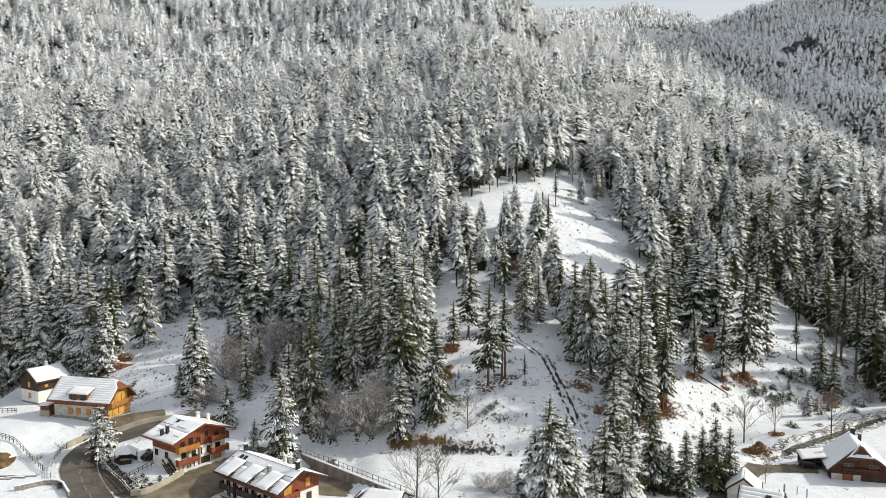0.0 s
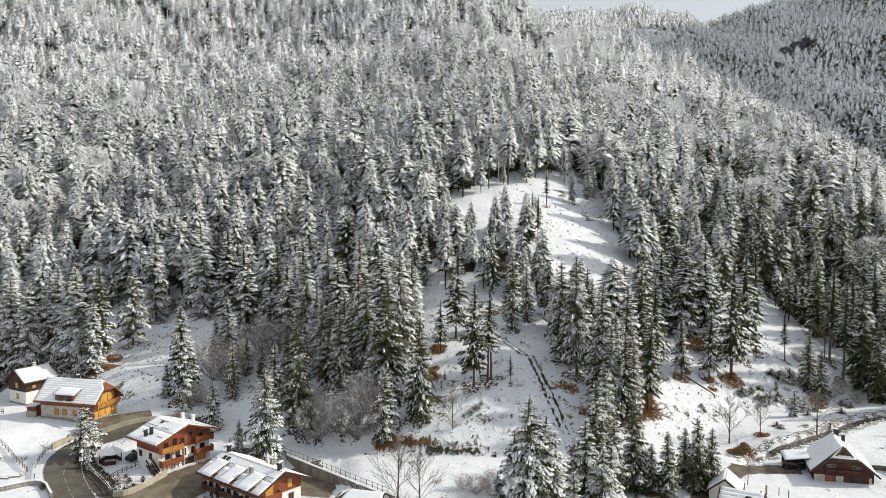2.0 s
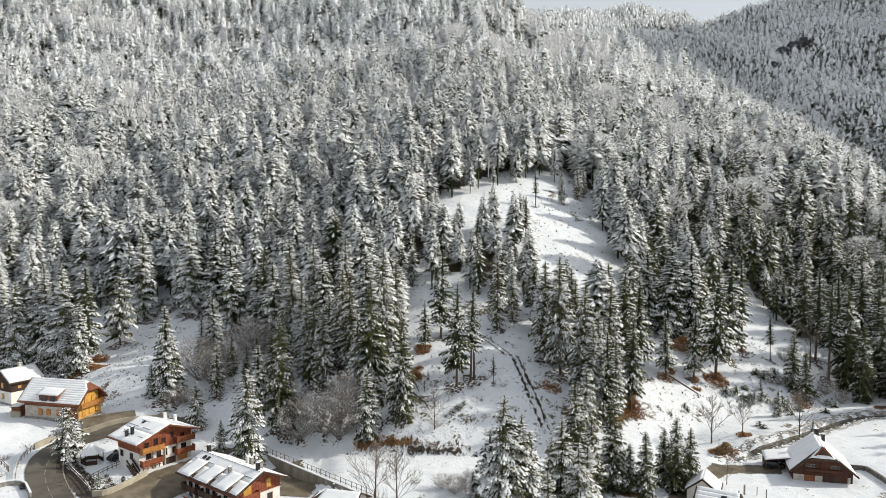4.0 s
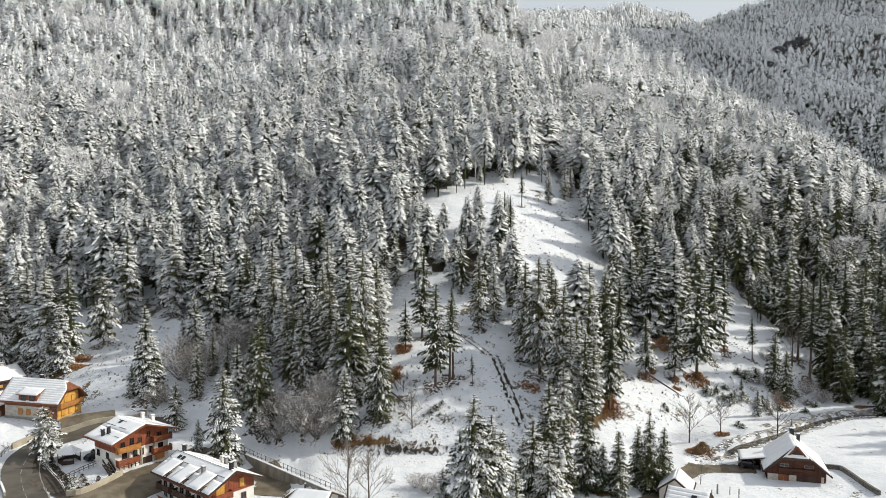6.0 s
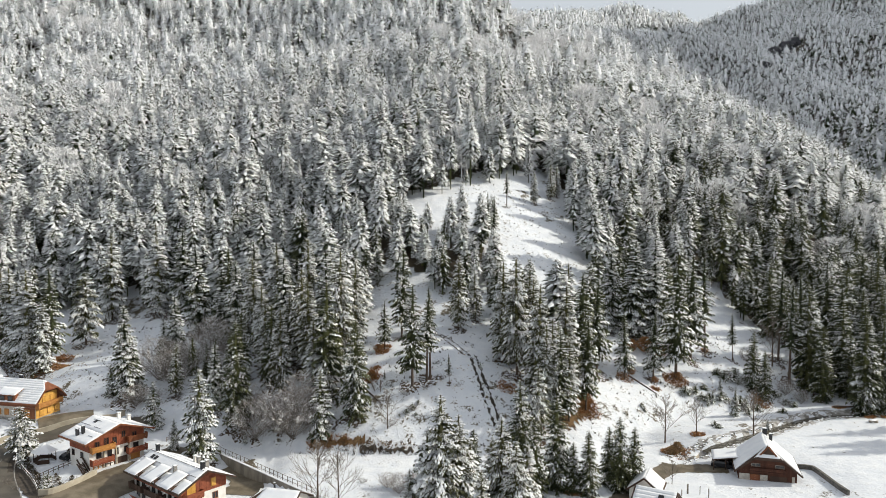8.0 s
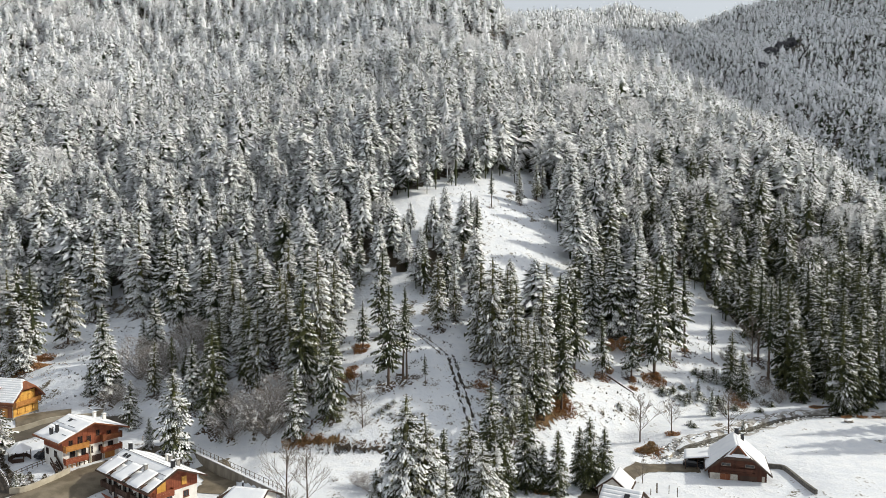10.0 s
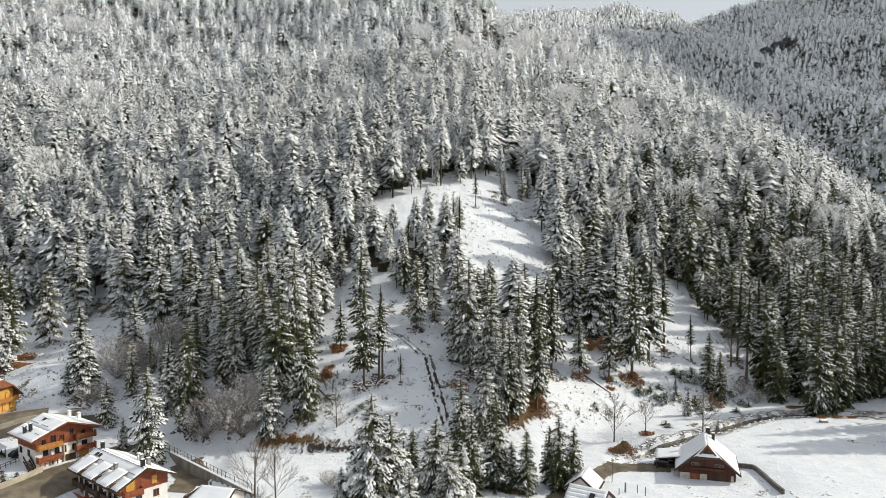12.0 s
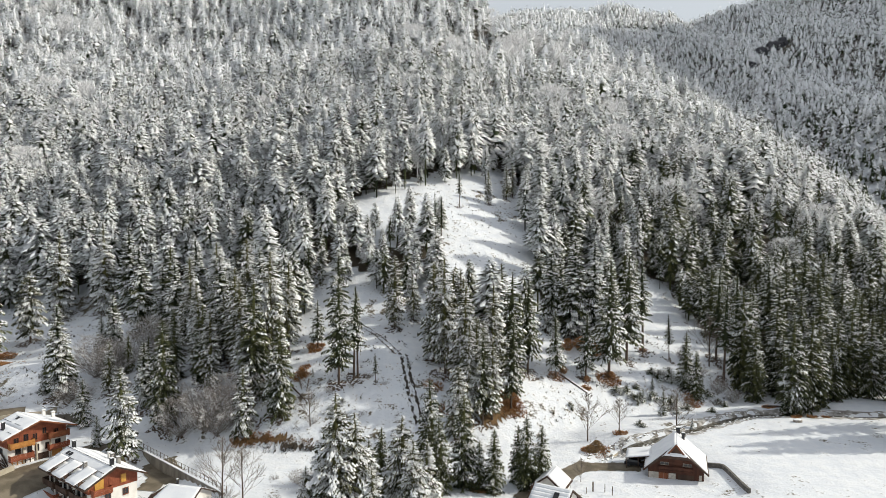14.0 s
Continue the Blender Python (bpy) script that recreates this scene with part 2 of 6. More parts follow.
def plan_height(x, y):
    """Height of the ground in plan units."""
    x, y = np.asarray(x, float), np.asarray(y, float)
    top, low = np.full(x.shape, -1.6 * 0.03), np.full(x.shape, 0.03)
    for cx, cy, r, z in TERRACES:
        w = np.exp(-(((x - cx) ** 2 + (y - cy) ** 2) / r ** 2) ** 2 / 2)
        top, low = top + w * z, low + w
    valley = top / low
    s = np.maximum(y - foot_of_hill(x), 0)
    bank = 1.5 + 3.5 * np.exp(-((x - 15) / 28) ** 2)
    near = 0.45 * s + bank * (1 - np.exp(-s / 7)) - 5 * np.exp(-((s - 46) / 18) ** 2) * smooth(0, 20, s)
    near = near + 0.25 * np.maximum(s - 280, 0)
    cap = 149 + 157 * smooth(63, 46, x)
    near = np.minimum(near, cap + 0.04 * (near - cap))
    side = 178 + 6 * np.sin(y / 60)
    near = near - 0.66 * np.logaddexp(0, (x - side) / 10) * 10 * smooth(150, 260, y)
    near = near - 18 * smooth(110, 185, x) * smooth(275, 215, x) * smooth(330, 470, y)      # the shoulder sinks towards the gap
    w = x - 0.345 * y - 5      # across the gap between the far ridges
    ridge = np.interp(w, [-260, -207, -170, -133, -85, -26, 24, 73, 122, 174, 500], [272, 279, 289, 298, 307, 306.5, 316, 312, 316, 324, 390])
    far = 0.5 * (y - 480) + np.where(w > 0, 0.42 * w, 0.45 * np.minimum(-w, 100)) + 5 * np.sin(x / 31 + y / 60) + 4 * np.sin(x / 13)
    far = np.minimum(far, ridge + 0.03 * (far - ridge)) + 3 * np.sin(x / 17)
    unseen_flank = np.clip(1.2 * (x - 0.64 * y - 70), 0, 420) * smooth(540, 640, y)      # added unseen mountainside, raised only to shade the far ridge
    hill = np.maximum(near, far * smooth(330, 520, y) + unseen_flank)
    lumps = 0.35 * np.sin(x / 3.1 + 1.3 * np.sin(y / 4.7)) * np.sin(y / 3.7 + x / 9) * smooth(2, 14, s)
    q = (x + 28.6) * -0.691 + (y - 143.6) * -0.722      # the yard below the ramp wall
    k = (x + 28.6) * 0.722 + (y - 143.6) * -0.691
    yard = smooth(0.5, 1.5, q) * smooth(16, 10, q) * smooth(-2, 3, k) * smooth(36, 31, k)
    valley = valley * (1 - yard) - 3.7 * yard
    q = (x + 64) * -0.524 + (y - 153.3) * 0.852      # the forecourt above its retaining wall
    k = (x + 64) * 0.852 + (y - 153.3) * 0.524
    span = smooth(-9, -5, k) * smooth(16, 12, k)
    valley = valley + span * (0.7 * smooth(0.75, 1.3, q) * smooth(8, 3.5, q) - 0.5 * smooth(0.75, 0.2, q) * smooth(-7, -4, q))
    cut = 1.1 * np.exp(-(line_gap(x, y, STREAM) / 1.5) ** 4)
    return valley + hill + lumps - cut


def ground(x, y):
    """Height of the ground at a place in metres."""
    return U * plan_height(np.asarray(x) / U, np.asarray(y) / U)

# ---- tools for meshes ----
def mesh_of(name, verts, faces, mat, soft=False):
    """A mesh from arrays of places and triangles; soft: shaded as one rounded surface."""
    verts, faces = np.asarray(verts, np.float32), np.asarray(faces, np.int32)
    me = bpy.data.meshes.new(name)
    me.vertices.add(len(verts))
    me.vertices.foreach_set("co", verts.ravel())
    me.loops.add(faces.size)
    me.loops.foreach_set("vertex_index", faces.ravel())
    me.polygons.add(len(faces))
    me.polygons.foreach_set("loop_start", np.arange(len(faces), dtype=np.int32) * faces.shape[1])
    if soft:
        me.polygons.foreach_set("use_smooth", np.ones(len(faces), bool))
    me.update(calc_edges=True)
    me.materials.append(mat)
    return me


def under(ob, parent, label=""):
    ob.parent = parent
    return tagged(ob, label)


def part(name, bm, mat, parent, label=""):
    """Links a bmesh as one mesh object under a thing or a part."""
    me = bpy.data.meshes.new(name)
    bmesh.ops.recalc_face_normals(bm, faces=bm.faces)
    bm.to_mesh(me)
    bm.free()
    me.materials.append(mat)
    return under(new(name, me), parent, label)


def box(bm, x0, y0, z0, x1, y1, z1, m=None):
    vs = [bm.verts.new((x, y, z)) for z in (z0, z1) for x, y in ((x0, y0), (x1, y0), (x1, y1), (x0, y1))]
    for f in ((3, 2, 1, 0), (4, 5, 6, 7), (0, 1, 5, 4), (1, 2, 6, 5), (2, 3, 7, 6), (3, 0, 4, 7)):
        bm.faces.new([vs[i] for i in f])
    if m:
        for v in vs:
            v.co = m @ v.co
    return vs


def beam(bm, a, b, w, h=None):
    """A square bar from a to b."""
    a, b = Vector(a), Vector(b)
    d = b - a
    q = d.to_track_quat("Y", "Z").to_matrix().to_4x4()
    h = h or w
    box(bm, -w / 2, 0, -h / 2, w / 2, d.length, h / 2, Matrix.Translation(a) @ q)


def slab(bm, pts, low, high):
    """A plate over a polygon, between two heights above it."""
    n = len(pts)
    lo = [bm.verts.new((p[0], p[1], p[2] + low)) for p in pts]
    hi = [bm.verts.new((p[0], p[1], p[2] + high)) for p in pts]
    bm.faces.new(hi)
    bm.faces.new(lo[::-1])
    for i in range(n):
        bm.faces.new((lo[i], lo[(i + 1) % n], hi[(i + 1) % n], hi[i]))


def drift(bm, pts, low, high, seed=0):
    """A snow sheet over a flat polygon of four corners or three, with a soft top and a ragged edge."""
    rng = random.Random(seed)
    a, b, c, d = [Vector(p) for p in (pts if len(pts) == 4 else (*pts, pts[-1]))]
    nu, nv = max(3, round((b - a).length / 0.6)), max(3, round((d - a).length / 0.6))
    rows = []
    for j in range(nv + 1):
        row = []
        for i in range(nu + 1):
            u, v = i / nu, j / nv
            edge = i in (0, nu) or j in (0, nv)
            if edge and 0 < i < nu:
                v += rng.uniform(-0.06, 0.05) / nv * (1 if j else -1)
            if edge and 0 < j < nv:
                u += rng.uniform(-0.05, 0.04) / nu * (1 if i else -1)
            p = a.lerp(b, u).lerp(d.lerp(c, u), v)
            h = low + 0.55 * high if edge else high * rng.uniform(0.92, 1.06)
            row.append(bm.verts.new((p.x, p.y, p.z + h)))
        rows.append(row)
    for j in range(nv):
        for i in range(nu):
            quad = (rows[j][i], rows[j][i + 1], rows[j + 1][i + 1], rows[j + 1][i])
            f = bm.faces.new(quad)
            f.smooth = True
    rim = rows[0] + [r[-1] for r in rows[1:]] + rows[-1][-2::-1] + [r[0] for r in rows[-2:0:-1]]
    foot = [bm.verts.new((v.co.x, v.co.y, v.co.z - 0.5 * high - 0.01)) for v in rim]
    for i in range(len(rim)):
        j = (i + 1) % len(rim)
        bm.faces.new((rim[j], rim[i], foot[i], foot[j]))


def site(x, y, lift=0.0):
    """A place of the site plan, on the ground, in metres."""
    return Vector((U * x, U * y, float(ground(U * x, U * y)) + lift))


def along(line, step):
    """Places at even steps along a bent line of the site plan, with the way there."""
    out = []
    for (ax, ay), (bx, by) in zip(line, line[1:]):
        n = max(1, round(math.hypot(bx - ax, by - ay) * U / step))
        for i in range(n):
            out.append((ax + (bx - ax) * i / n, ay + (by - ay) * i / n))
    out.append(line[-1])
    return out


def rounded(line, times=3):
    """Cuts the corners of a bent line."""
    for _ in range(times):
        nxt = [line[0]]
        for (ax, ay), (bx, by) in zip(line, line[1:]):
            nxt += [(0.75 * ax + 0.25 * bx, 0.75 * ay + 0.25 * by), (0.25 * ax + 0.75 * bx, 0.25 * ay + 0.75 * by)]
        line = nxt + [line[-1]]
    return line


def ribbon(name, line, width, lift, mat, label, category, ragged=0.15, kind="structure", across=4, level=False, seed=1):
    """A strip of ground along a line, draped over the land."""
    rng = random.Random(seed)
    pts = along(rounded(line), 1.0)
    verts, faces = [], []
    for i, (x, y) in enumerate(pts):
        x0, y0 = pts[max(i - 1, 0)]
        x1, y1 = pts[min(i + 1, len(pts) - 1)]
        d = Vector((x1 - x0, y1 - y0)).normalized()
        w = width / U / 2
        for j in range(across + 1):
            k = (j / across * 2 - 1) * (w + rng.uniform(-ragged, ragged))
            px, py = x - d.y * k, y + d.x * k
            z = float(ground(U * (x if level else px), U * (y if level else py)))
            verts.append((U * px, U * py, z + lift))
    n = across + 1
    for i in range(len(pts) - 1):
        for j in range(across):
            faces.append((i * n + j + 1, i * n + j, (i + 1) * n + j, (i + 1) * n + j + 1))
    ob = new(name, mesh_of(name, verts, faces, mat))
    ob.data.polygons.foreach_set("use_smooth", np.ones(len(faces), bool))
    return tagged(ob, label, category, kind=kind)


# ---- the ground ----
def steps(low, high, fine, coarse, lo_end, hi_end):
    mid = list(np.arange(low, high, fine))
    a, b, s = [], [], fine
    v = low
    while v > lo_end:
        s = min(s * 1.22, coarse)
        v -= s
        a.append(v)
    v, s = high, fine
    while v < hi_end:
        b.append(v)
        s = min(s * 1.22, coarse)
        v += s
    return np.array(a[::-1] + mid + b)


gx, gy = steps(-108, 140, 1.35, 16, -1400, 1700), steps(106, 285, 1.35, 14, -900, 1500)
gx = np.concatenate(([-4500], gx, [4500])) * U
gy = np.concatenate(([-4500], gy, [4500])) * U
GX, GY = np.meshgrid(gx, gy)
GZ = ground(GX, GY)
nx, ny = len(gx), len(gy)
idx = np.arange(nx * ny).reshape(ny, nx)
quads = np.stack([idx[:-1, :-1], idx[:-1, 1:], idx[1:, 1:], idx[1:, :-1]], -1).reshape(-1, 4)
land = new("ground", mesh_of("ground", np.stack([GX, GY, GZ], -1).reshape(-1, 3), quads, snow_ground))
land.data.polygons.foreach_set("use_smooth", np.ones(len(quads), bool))
tagged(land, "snow-covered valley floor and steep mountainside with grass showing through", "ground", kind="structure")


# ---- houses ----
def face_pose(face, W, L, inset, front, u, z):
    """Pose of an opening on a wall: its own x runs along the wall, -y points out."""
    if face == "front":
        return Matrix.Translation((u, front, z))
    if face == "back":
        return Matrix.Translation((u, L - front, z)) @ pose(0, 0, 0, 0, 0, 180)
    if face == "left":
        return Matrix.Translation((inset, u, z)) @ pose(0, 0, 0, 0, 0, -90)
    return Matrix.Translation((W - inset, u, z)) @ pose(0, 0, 0, 0, 0, 90)


def window(parent, m, w, h, frame_mat, shutter=None, open_shutters=False, label=""):
    bm = bmesh.new()
    t = 0.09
    for x0, x1, z0, z1 in ((-w / 2 - t, w / 2 + t, -t, 0), (-w / 2 - t, w / 2 + t, h, h + t), (-w / 2 - t, -w / 2, 0, h), (w / 2, w / 2 + t, 0, h)):
        box(bm, x0, -0.07, z0, x1, 0.05, z1, m)
    bmesh.ops.remove_doubles(bm, verts=bm.verts, dist=0.001)
    win = part("window", bm, frame_mat, parent, label)
    bm = bmesh.new()
    box(bm, -w / 2 - t - 0.06, -0.16, -t - 0.05, w / 2 + t + 0.06, 0.02, -t, m)
    part("sill", bm, frame_mat, win)
    bm = bmesh.new()
    box(bm, -0.03, -0.06, 0, 0.03, 0.0, h, m)
    part("mullion", bm, frame_mat, win)
    bm = bmesh.new()
    for x0, x1 in ((-w / 2, -0.03), (0.03, w / 2)):
        box(bm, x0, -0.03, 0, x1, -0.012, h, m)
    part("pane", bm, glass, win)
    if shutter:
        for side in (-1, 1):
            bm = bmesh.new()
            x = side * (w * 0.75 + t + 0.03) if open_shutters else side * w / 4
            box(bm, x - w / 4 + 0.01, -0.13, 0, x + w / 4 - 0.01, -0.09, h, m)
            for k in range(4):
                zz = h * (k + 0.5) / 4
                box(bm, x - w / 4 + 0.05, -0.145, zz - 0.03, x + w / 4 - 0.05, -0.12, zz + 0.03, m)
            part("shutter", bm, shutter, win)
    return win


def door(parent, m, w, h, mat, panes=False):
    bm = bmesh.new()
    for x0, x1, z0, z1 in ((-w / 2 - 0.1, -w / 2, 0, h + 0.1), (w / 2, w / 2 + 0.1, 0, h + 0.1), (-w / 2, w / 2, h, h + 0.1)):
        box(bm, x0, -0.08, z0, x1, 0.05, z1, m)
    frame_ob = part("door", bm, mat, parent)
    bm = bmesh.new()
    for k in range(2):
        x0 = -w / 2 + k * w / 2
        box(bm, x0 + 0.01, -0.05, 0.02, x0 + w / 2 - 0.01, -0.015, h, m)
        for z in (0.15, h * 0.55):
            box(bm, x0 + 0.1, -0.062, z, x0 + w / 2 - 0.1, -0.05, z + h * 0.35, m)
    part("door_leaf", bm, mat, frame_ob)
    # panes in plaster white: their light is put into the colour
    if panes:
        bm = bmesh.new()
        for k in range(2):
            x0 = -w / 2 + k * w / 2
            for z in (0.5, 0.5 + h * 0.36):
                box(bm, x0 + 0.14, -0.075, z, x0 + w / 2 - 0.14, -0.063, z + h * 0.28, m)
        part("pane", bm, plaster, frame_ob, "door pane coloured pale to look lit")
    return frame_ob


def balcony(parent, m, w, depth, mat, rail_h=1.05, brackets=True):
    bm = bmesh.new()
    box(bm, -w / 2, -depth, -0.14, w / 2, 0.05, 0, m)
    if brackets:
        n = max(2, round(w / 2.2))
        for i in range(n):
            x = -w / 2 + 0.15 + (w - 0.3) * i / (n - 1)
            box(bm, x - 0.08, -depth + 0.1, -0.34, x + 0.08, 0.02, -0.14, m)
    deck = part("balcony", bm, mat, parent)
    bm = bmesh.new()
    n = round(w / 0.2)
    for i in range(n):
        x = -w / 2 + w * i / n
        box(bm, x + 0.012, -depth, 0.08, x + w / n - 0.012, -depth + 0.035, rail_h - 0.06, m)
    for i in range(round(depth / 0.2)):
        y = -depth + 0.04 + 0.2 * i
        for x in (-w / 2, w / 2 - 0.035):
            box(bm, x, y, 0.08, x + 0.035, y + 0.176, rail_h - 0.06, m)
    box(bm, -w / 2 - 0.03, -depth - 0.04, rail_h - 0.06, w / 2 + 0.03, -depth + 0.07, rail_h, m)
    for x in (-w / 2 - 0.03, w / 2 - 0.06):
        box(bm, x, -depth + 0.07, rail_h - 0.06, x + 0.09, 0, rail_h, m)
    part("railing", bm, mat, deck)
    return deck


def chimney(parent, x, y, z, h, w, mat, cap=True):
    bm = bmesh.new()
    box(bm, x - w / 2, y - w / 2, z - 0.8, x + w / 2, y + w / 2, z + h)
    if cap:
        for dx in (-1, 1):
            for dy in (-1, 1):
                box(bm, x + dx * w * 0.4 - 0.05, y + dy * w * 0.4 - 0.05, z + h, x + dx * w * 0.4 + 0.05, y + dy * w * 0.4 + 0.05, z + h + 0.22)
        box(bm, x - w * 0.65, y - w * 0.65, z + h + 0.22, x + w * 0.65, y + w * 0.65, z + h + 0.3)
    c = part("chimney", bm, mat, parent)
    bm = bmesh.new()
    slab(bm, [(x - w * 0.55, y - w * 0.55, z + h + 0.3), (x + w * 0.55, y - w * 0.55, z + h + 0.3), (x + w * 0.5, y + w * 0.5, z + h + 0.3), (x - w * 0.55, y + w * 0.55, z + h + 0.3)], 0.003, 0.09)
    part("snow_cap", bm, roof_snow, c)
    return c


def walls(parent, name, W, L, inset, front, z0, z1, mat, top=None, ridge=None, boards=0.0):
    """A storey, with a pointed top where a ridge is given; boards: the width of upright boards."""
    bm = bmesh.new()
    x0, x1, y0, y1 = inset, W - inset, front, L - front
    if ridge is None:
        box(bm, x0, y0, z0, x1, y1, z1)
    else:
        ends = []
        for y in (y0, y1):
            ends.append([bm.verts.new(p) for p in ((x0, y, z0), (x1, y, z0), (x1, y, z1), (W / 2, y, ridge), (x0, y, z1))])
        bm.faces.new(ends[0][::-1])
        bm.faces.new(ends[1])
        for i in range(5):
            j = (i + 1) % 5
            bm.faces.new((ends[0][i], ends[0][j], ends[1][j], ends[1][i]))
    wall = part(name, bm, mat, parent)
    if boards:
        bm = bmesh.new()
        n = round((x1 - x0) / boards)
        for i in range(1, n):
            x = x0 + (x1 - x0) * i / n
            zt = z1 if ridge is None else z1 + (ridge - z1) * (1 - abs(x - W / 2) / (W / 2 - inset)) - 0.05
            for y, s in ((y0, -1), (y1, 1)):
                box(bm, x - 0.025, min(y, y + s * 0.03), z0, x + 0.025, max(y, y + s * 0.03), zt)
        n = round((y1 - y0) / boards)
        for i in range(1, n):
            y = y0 + (y1 - y0) * i / n
            for x, s in ((x0, -1), (x1, 1)):
                box(bm, min(x, x + s * 0.03), y - 0.025, z0, max(x, x + s * 0.03), y + 0.025, z1)
        part("batten", bm, mat, wall)
    return wall


def roof(parent, W, L, he, hr, mat, snow_mat, hip=0.0, zh=0.0, rows=2, lift=0.14, snow=True, seed=0, hip_back=False):
    """Two slopes over the eaves, with boards at the edge and snow sheets; hip: how far a half hip leans back from the front."""
    xj = W / 2 * (zh - he) / (hr - he) if hip else W / 2
    zj = zh if hip else hr
    planes = []
    for side in (0, 1):
        f = (lambda x: x) if side == 0 else (lambda x: W - x)
        pts = [(f(0), 0, he), (f(xj), 0, zj)] + ([(f(W / 2), hip, hr)] if hip else []) + [(f(W / 2), L, hr), (f(0), L, he)]
        planes.append(pts)
    if hip:
        planes.append([(xj, 0, zj), (W - xj, 0, zj), (W / 2, hip, hr)])
    for pts in planes:
        bm = bmesh.new()
        slab(bm, pts, -0.16, 0.02)
        r = part("roof", bm, mat, parent)
        bm = bmesh.new()
        for i, p in enumerate(pts):
            q = pts[(i + 1) % len(pts)]
            if p[1] == 0 and q[1] == 0 or p[2] == he and q[2] == he:
                beam(bm, (p[0], p[1], p[2] - 0.1), (q[0], q[1], q[2] - 0.1), 0.07, 0.3)
        if bm.verts:
            part("fascia", bm, mat, r)
        else:
            bm.free()
    if not snow:
        return
    run = W / 2
    for side in (0, 1):
        f = (lambda x: x) if side == 0 else (lambda x: W - x)
        for k in range(rows):
            a, b = k / rows, (k + 1) / rows
            x0, x1 = 0.16 + (run - 0.16) * a, 0.16 + (run - 0.16) * b - ((0.06 if rows < 6 else 0.012) if k < rows - 1 else 0.0)
            z0, z1 = he + (hr - he) * x0 / run, he + (hr - he) * x1 / run
            y0 = y1 = 0.2
            if hip:
                y0 = max(0.2, hip * (x0 - xj) / (run - xj)) if x0 > xj else 0.2
                y1 = max(0.2, hip * (x1 - xj) / (run - xj)) if x1 > xj else 0.2
            bm = bmesh.new()
            drift(bm, [(f(x0), y0, z0), (f(x0), L - 0.2, z0), (f(x1), L - 0.2, z1), (f(x1), y1, z1)], 0.0, lift, seed + k + 7 * side)
            part("snow_sheet", bm, snow_mat, parent, "white snow lying on the roof")
    if hip:
        bm = bmesh.new()
        drift(bm, [(xj, 0.18, zj), (W - xj, 0.18, zj), (W / 2 + 0.05, hip, hr), (W / 2 - 0.05, hip, hr)], 0.0, lift, seed + 31)
        part("snow_sheet", bm, snow_mat, parent, "white snow lying on the roof")


def snow_guard(parent, W, he, hr, x, spans):
    """Dark bars that hold the snow, on the left slope of a roof."""
    z = he + (hr - he) * x / (W / 2) + 0.2
    for y0, y1 in spans:
        bm = bmesh.new()
        beam(bm, (x, y0, z), (x, y1, z), 0.05, 0.06)
        for i in range(int((y1 - y0) / 1.2) + 1):
            beam(bm, (x, y0 + 0.05 + i * 1.2, z - 0.2), (x, y0 + 0.05 + i * 1.2, z + 0.04), 0.05)
        part("snow_guard", bm, metal_dark, parent)


def plot(name, x, y, z, turn, label, category, group=""):
    ob = new(name)
    ob.matrix_basis = pose(U * x, U * y, U * z, 0, 0, turn)
    return tagged(ob, label, category, group)


def plinth(parent, W, L, inset, front, depth=2.5):
    bm = bmesh.new()
    box(bm, inset - 0.08, front - 0.08, -depth, W - inset + 0.08, L - front + 0.08, 0.12)
    part("plinth", bm, stone, parent)


# chalet with two long balconies on its gable front
h = plot("chalet", -48.2, 130, -1.85, 53, "alpine chalet with white walls, brown wooden gable and snowy roof", "house", "houses of the hamlet")
W, L, he, hr, inset, front = 15.0, 11.0, 6.6, 9.2, 1.6, 1.7
plinth(h, W, L, inset, front)
walls(h, "wall", W, L, inset, front, 0.12, 4.4, plaster)
walls(h, "gable_wall", W, L, inset - 0.06, front - 0.06, 4.4, he - 0.1 + 0.6, red_wood, ridge=hr - 0.2, boards=0.35)
roof(h, W, L, he, hr, brown_wood, roof_snow, rows=2, seed=3)
F = lambda u, z: face_pose("front", W, L, inset, front, u, z)
for u, w, z in ((4.1, 4.8, 4.5), (11.5, 4.3, 4.9)):
    balcony(h, F(u, z), w, 1.25, orange_wood if u < 5 else brown_wood)
for u, w, z in ((4.0, 4.6, 1.95), (11.5, 4.2, 2.45)):
    balcony(h, F(u, z), w, 1.25, red_wood)
for u, z, w, hh in ((3.6, 2.9, 0.9, 1.0), (7.4, 2.7, 0.6, 1.2), (9.4, 2.7, 0.6, 1.1), (11.6, 3.0, 1.0, 1.0), (5.9, 2.1, 0.8, 1.9)):
    window(h, F(u, z), w, hh, dark_wood)
for u, z, w, hh in ((3.3, 4.7, 0.9, 1.5), (5.2, 4.7, 0.9, 1.9), (7.0, 5.0, 0.8, 1.3), (8.9, 5.9, 0.7, 1.2), (11.3, 5.0, 0.9, 1.4)):
    window(h, face_pose("front", W, L, inset, front - 0.06, u, z), w, hh, brown_wood)
for u, mat, pane in ((3.4, orange_wood, True), (5.9, dark_wood, True), (8.6, dark_wood, False), (11.4, orange_wood, False)):
    door(h, F(u, 0.1), 1.9, 1.75, mat, pane)
for u in (4.6, 7.2, 10.0):
    bm = bmesh.new()
    box(bm, u - 0.12, front - 0.3, -0.2, u + 0.12, front - 0.06, 4.35)
    part("post", bm, concrete, h)
snow_guard(h, W, he, hr, 2.2, ((1.2, 3.0), (4.6, 8.4)))
snow_guard(h, W, he, hr, 4.6, ((2.6, 5.2), (6.6, 10.2)))
snow_guard(h, W, he, hr, 6.4, ((5.4, 8.4),))
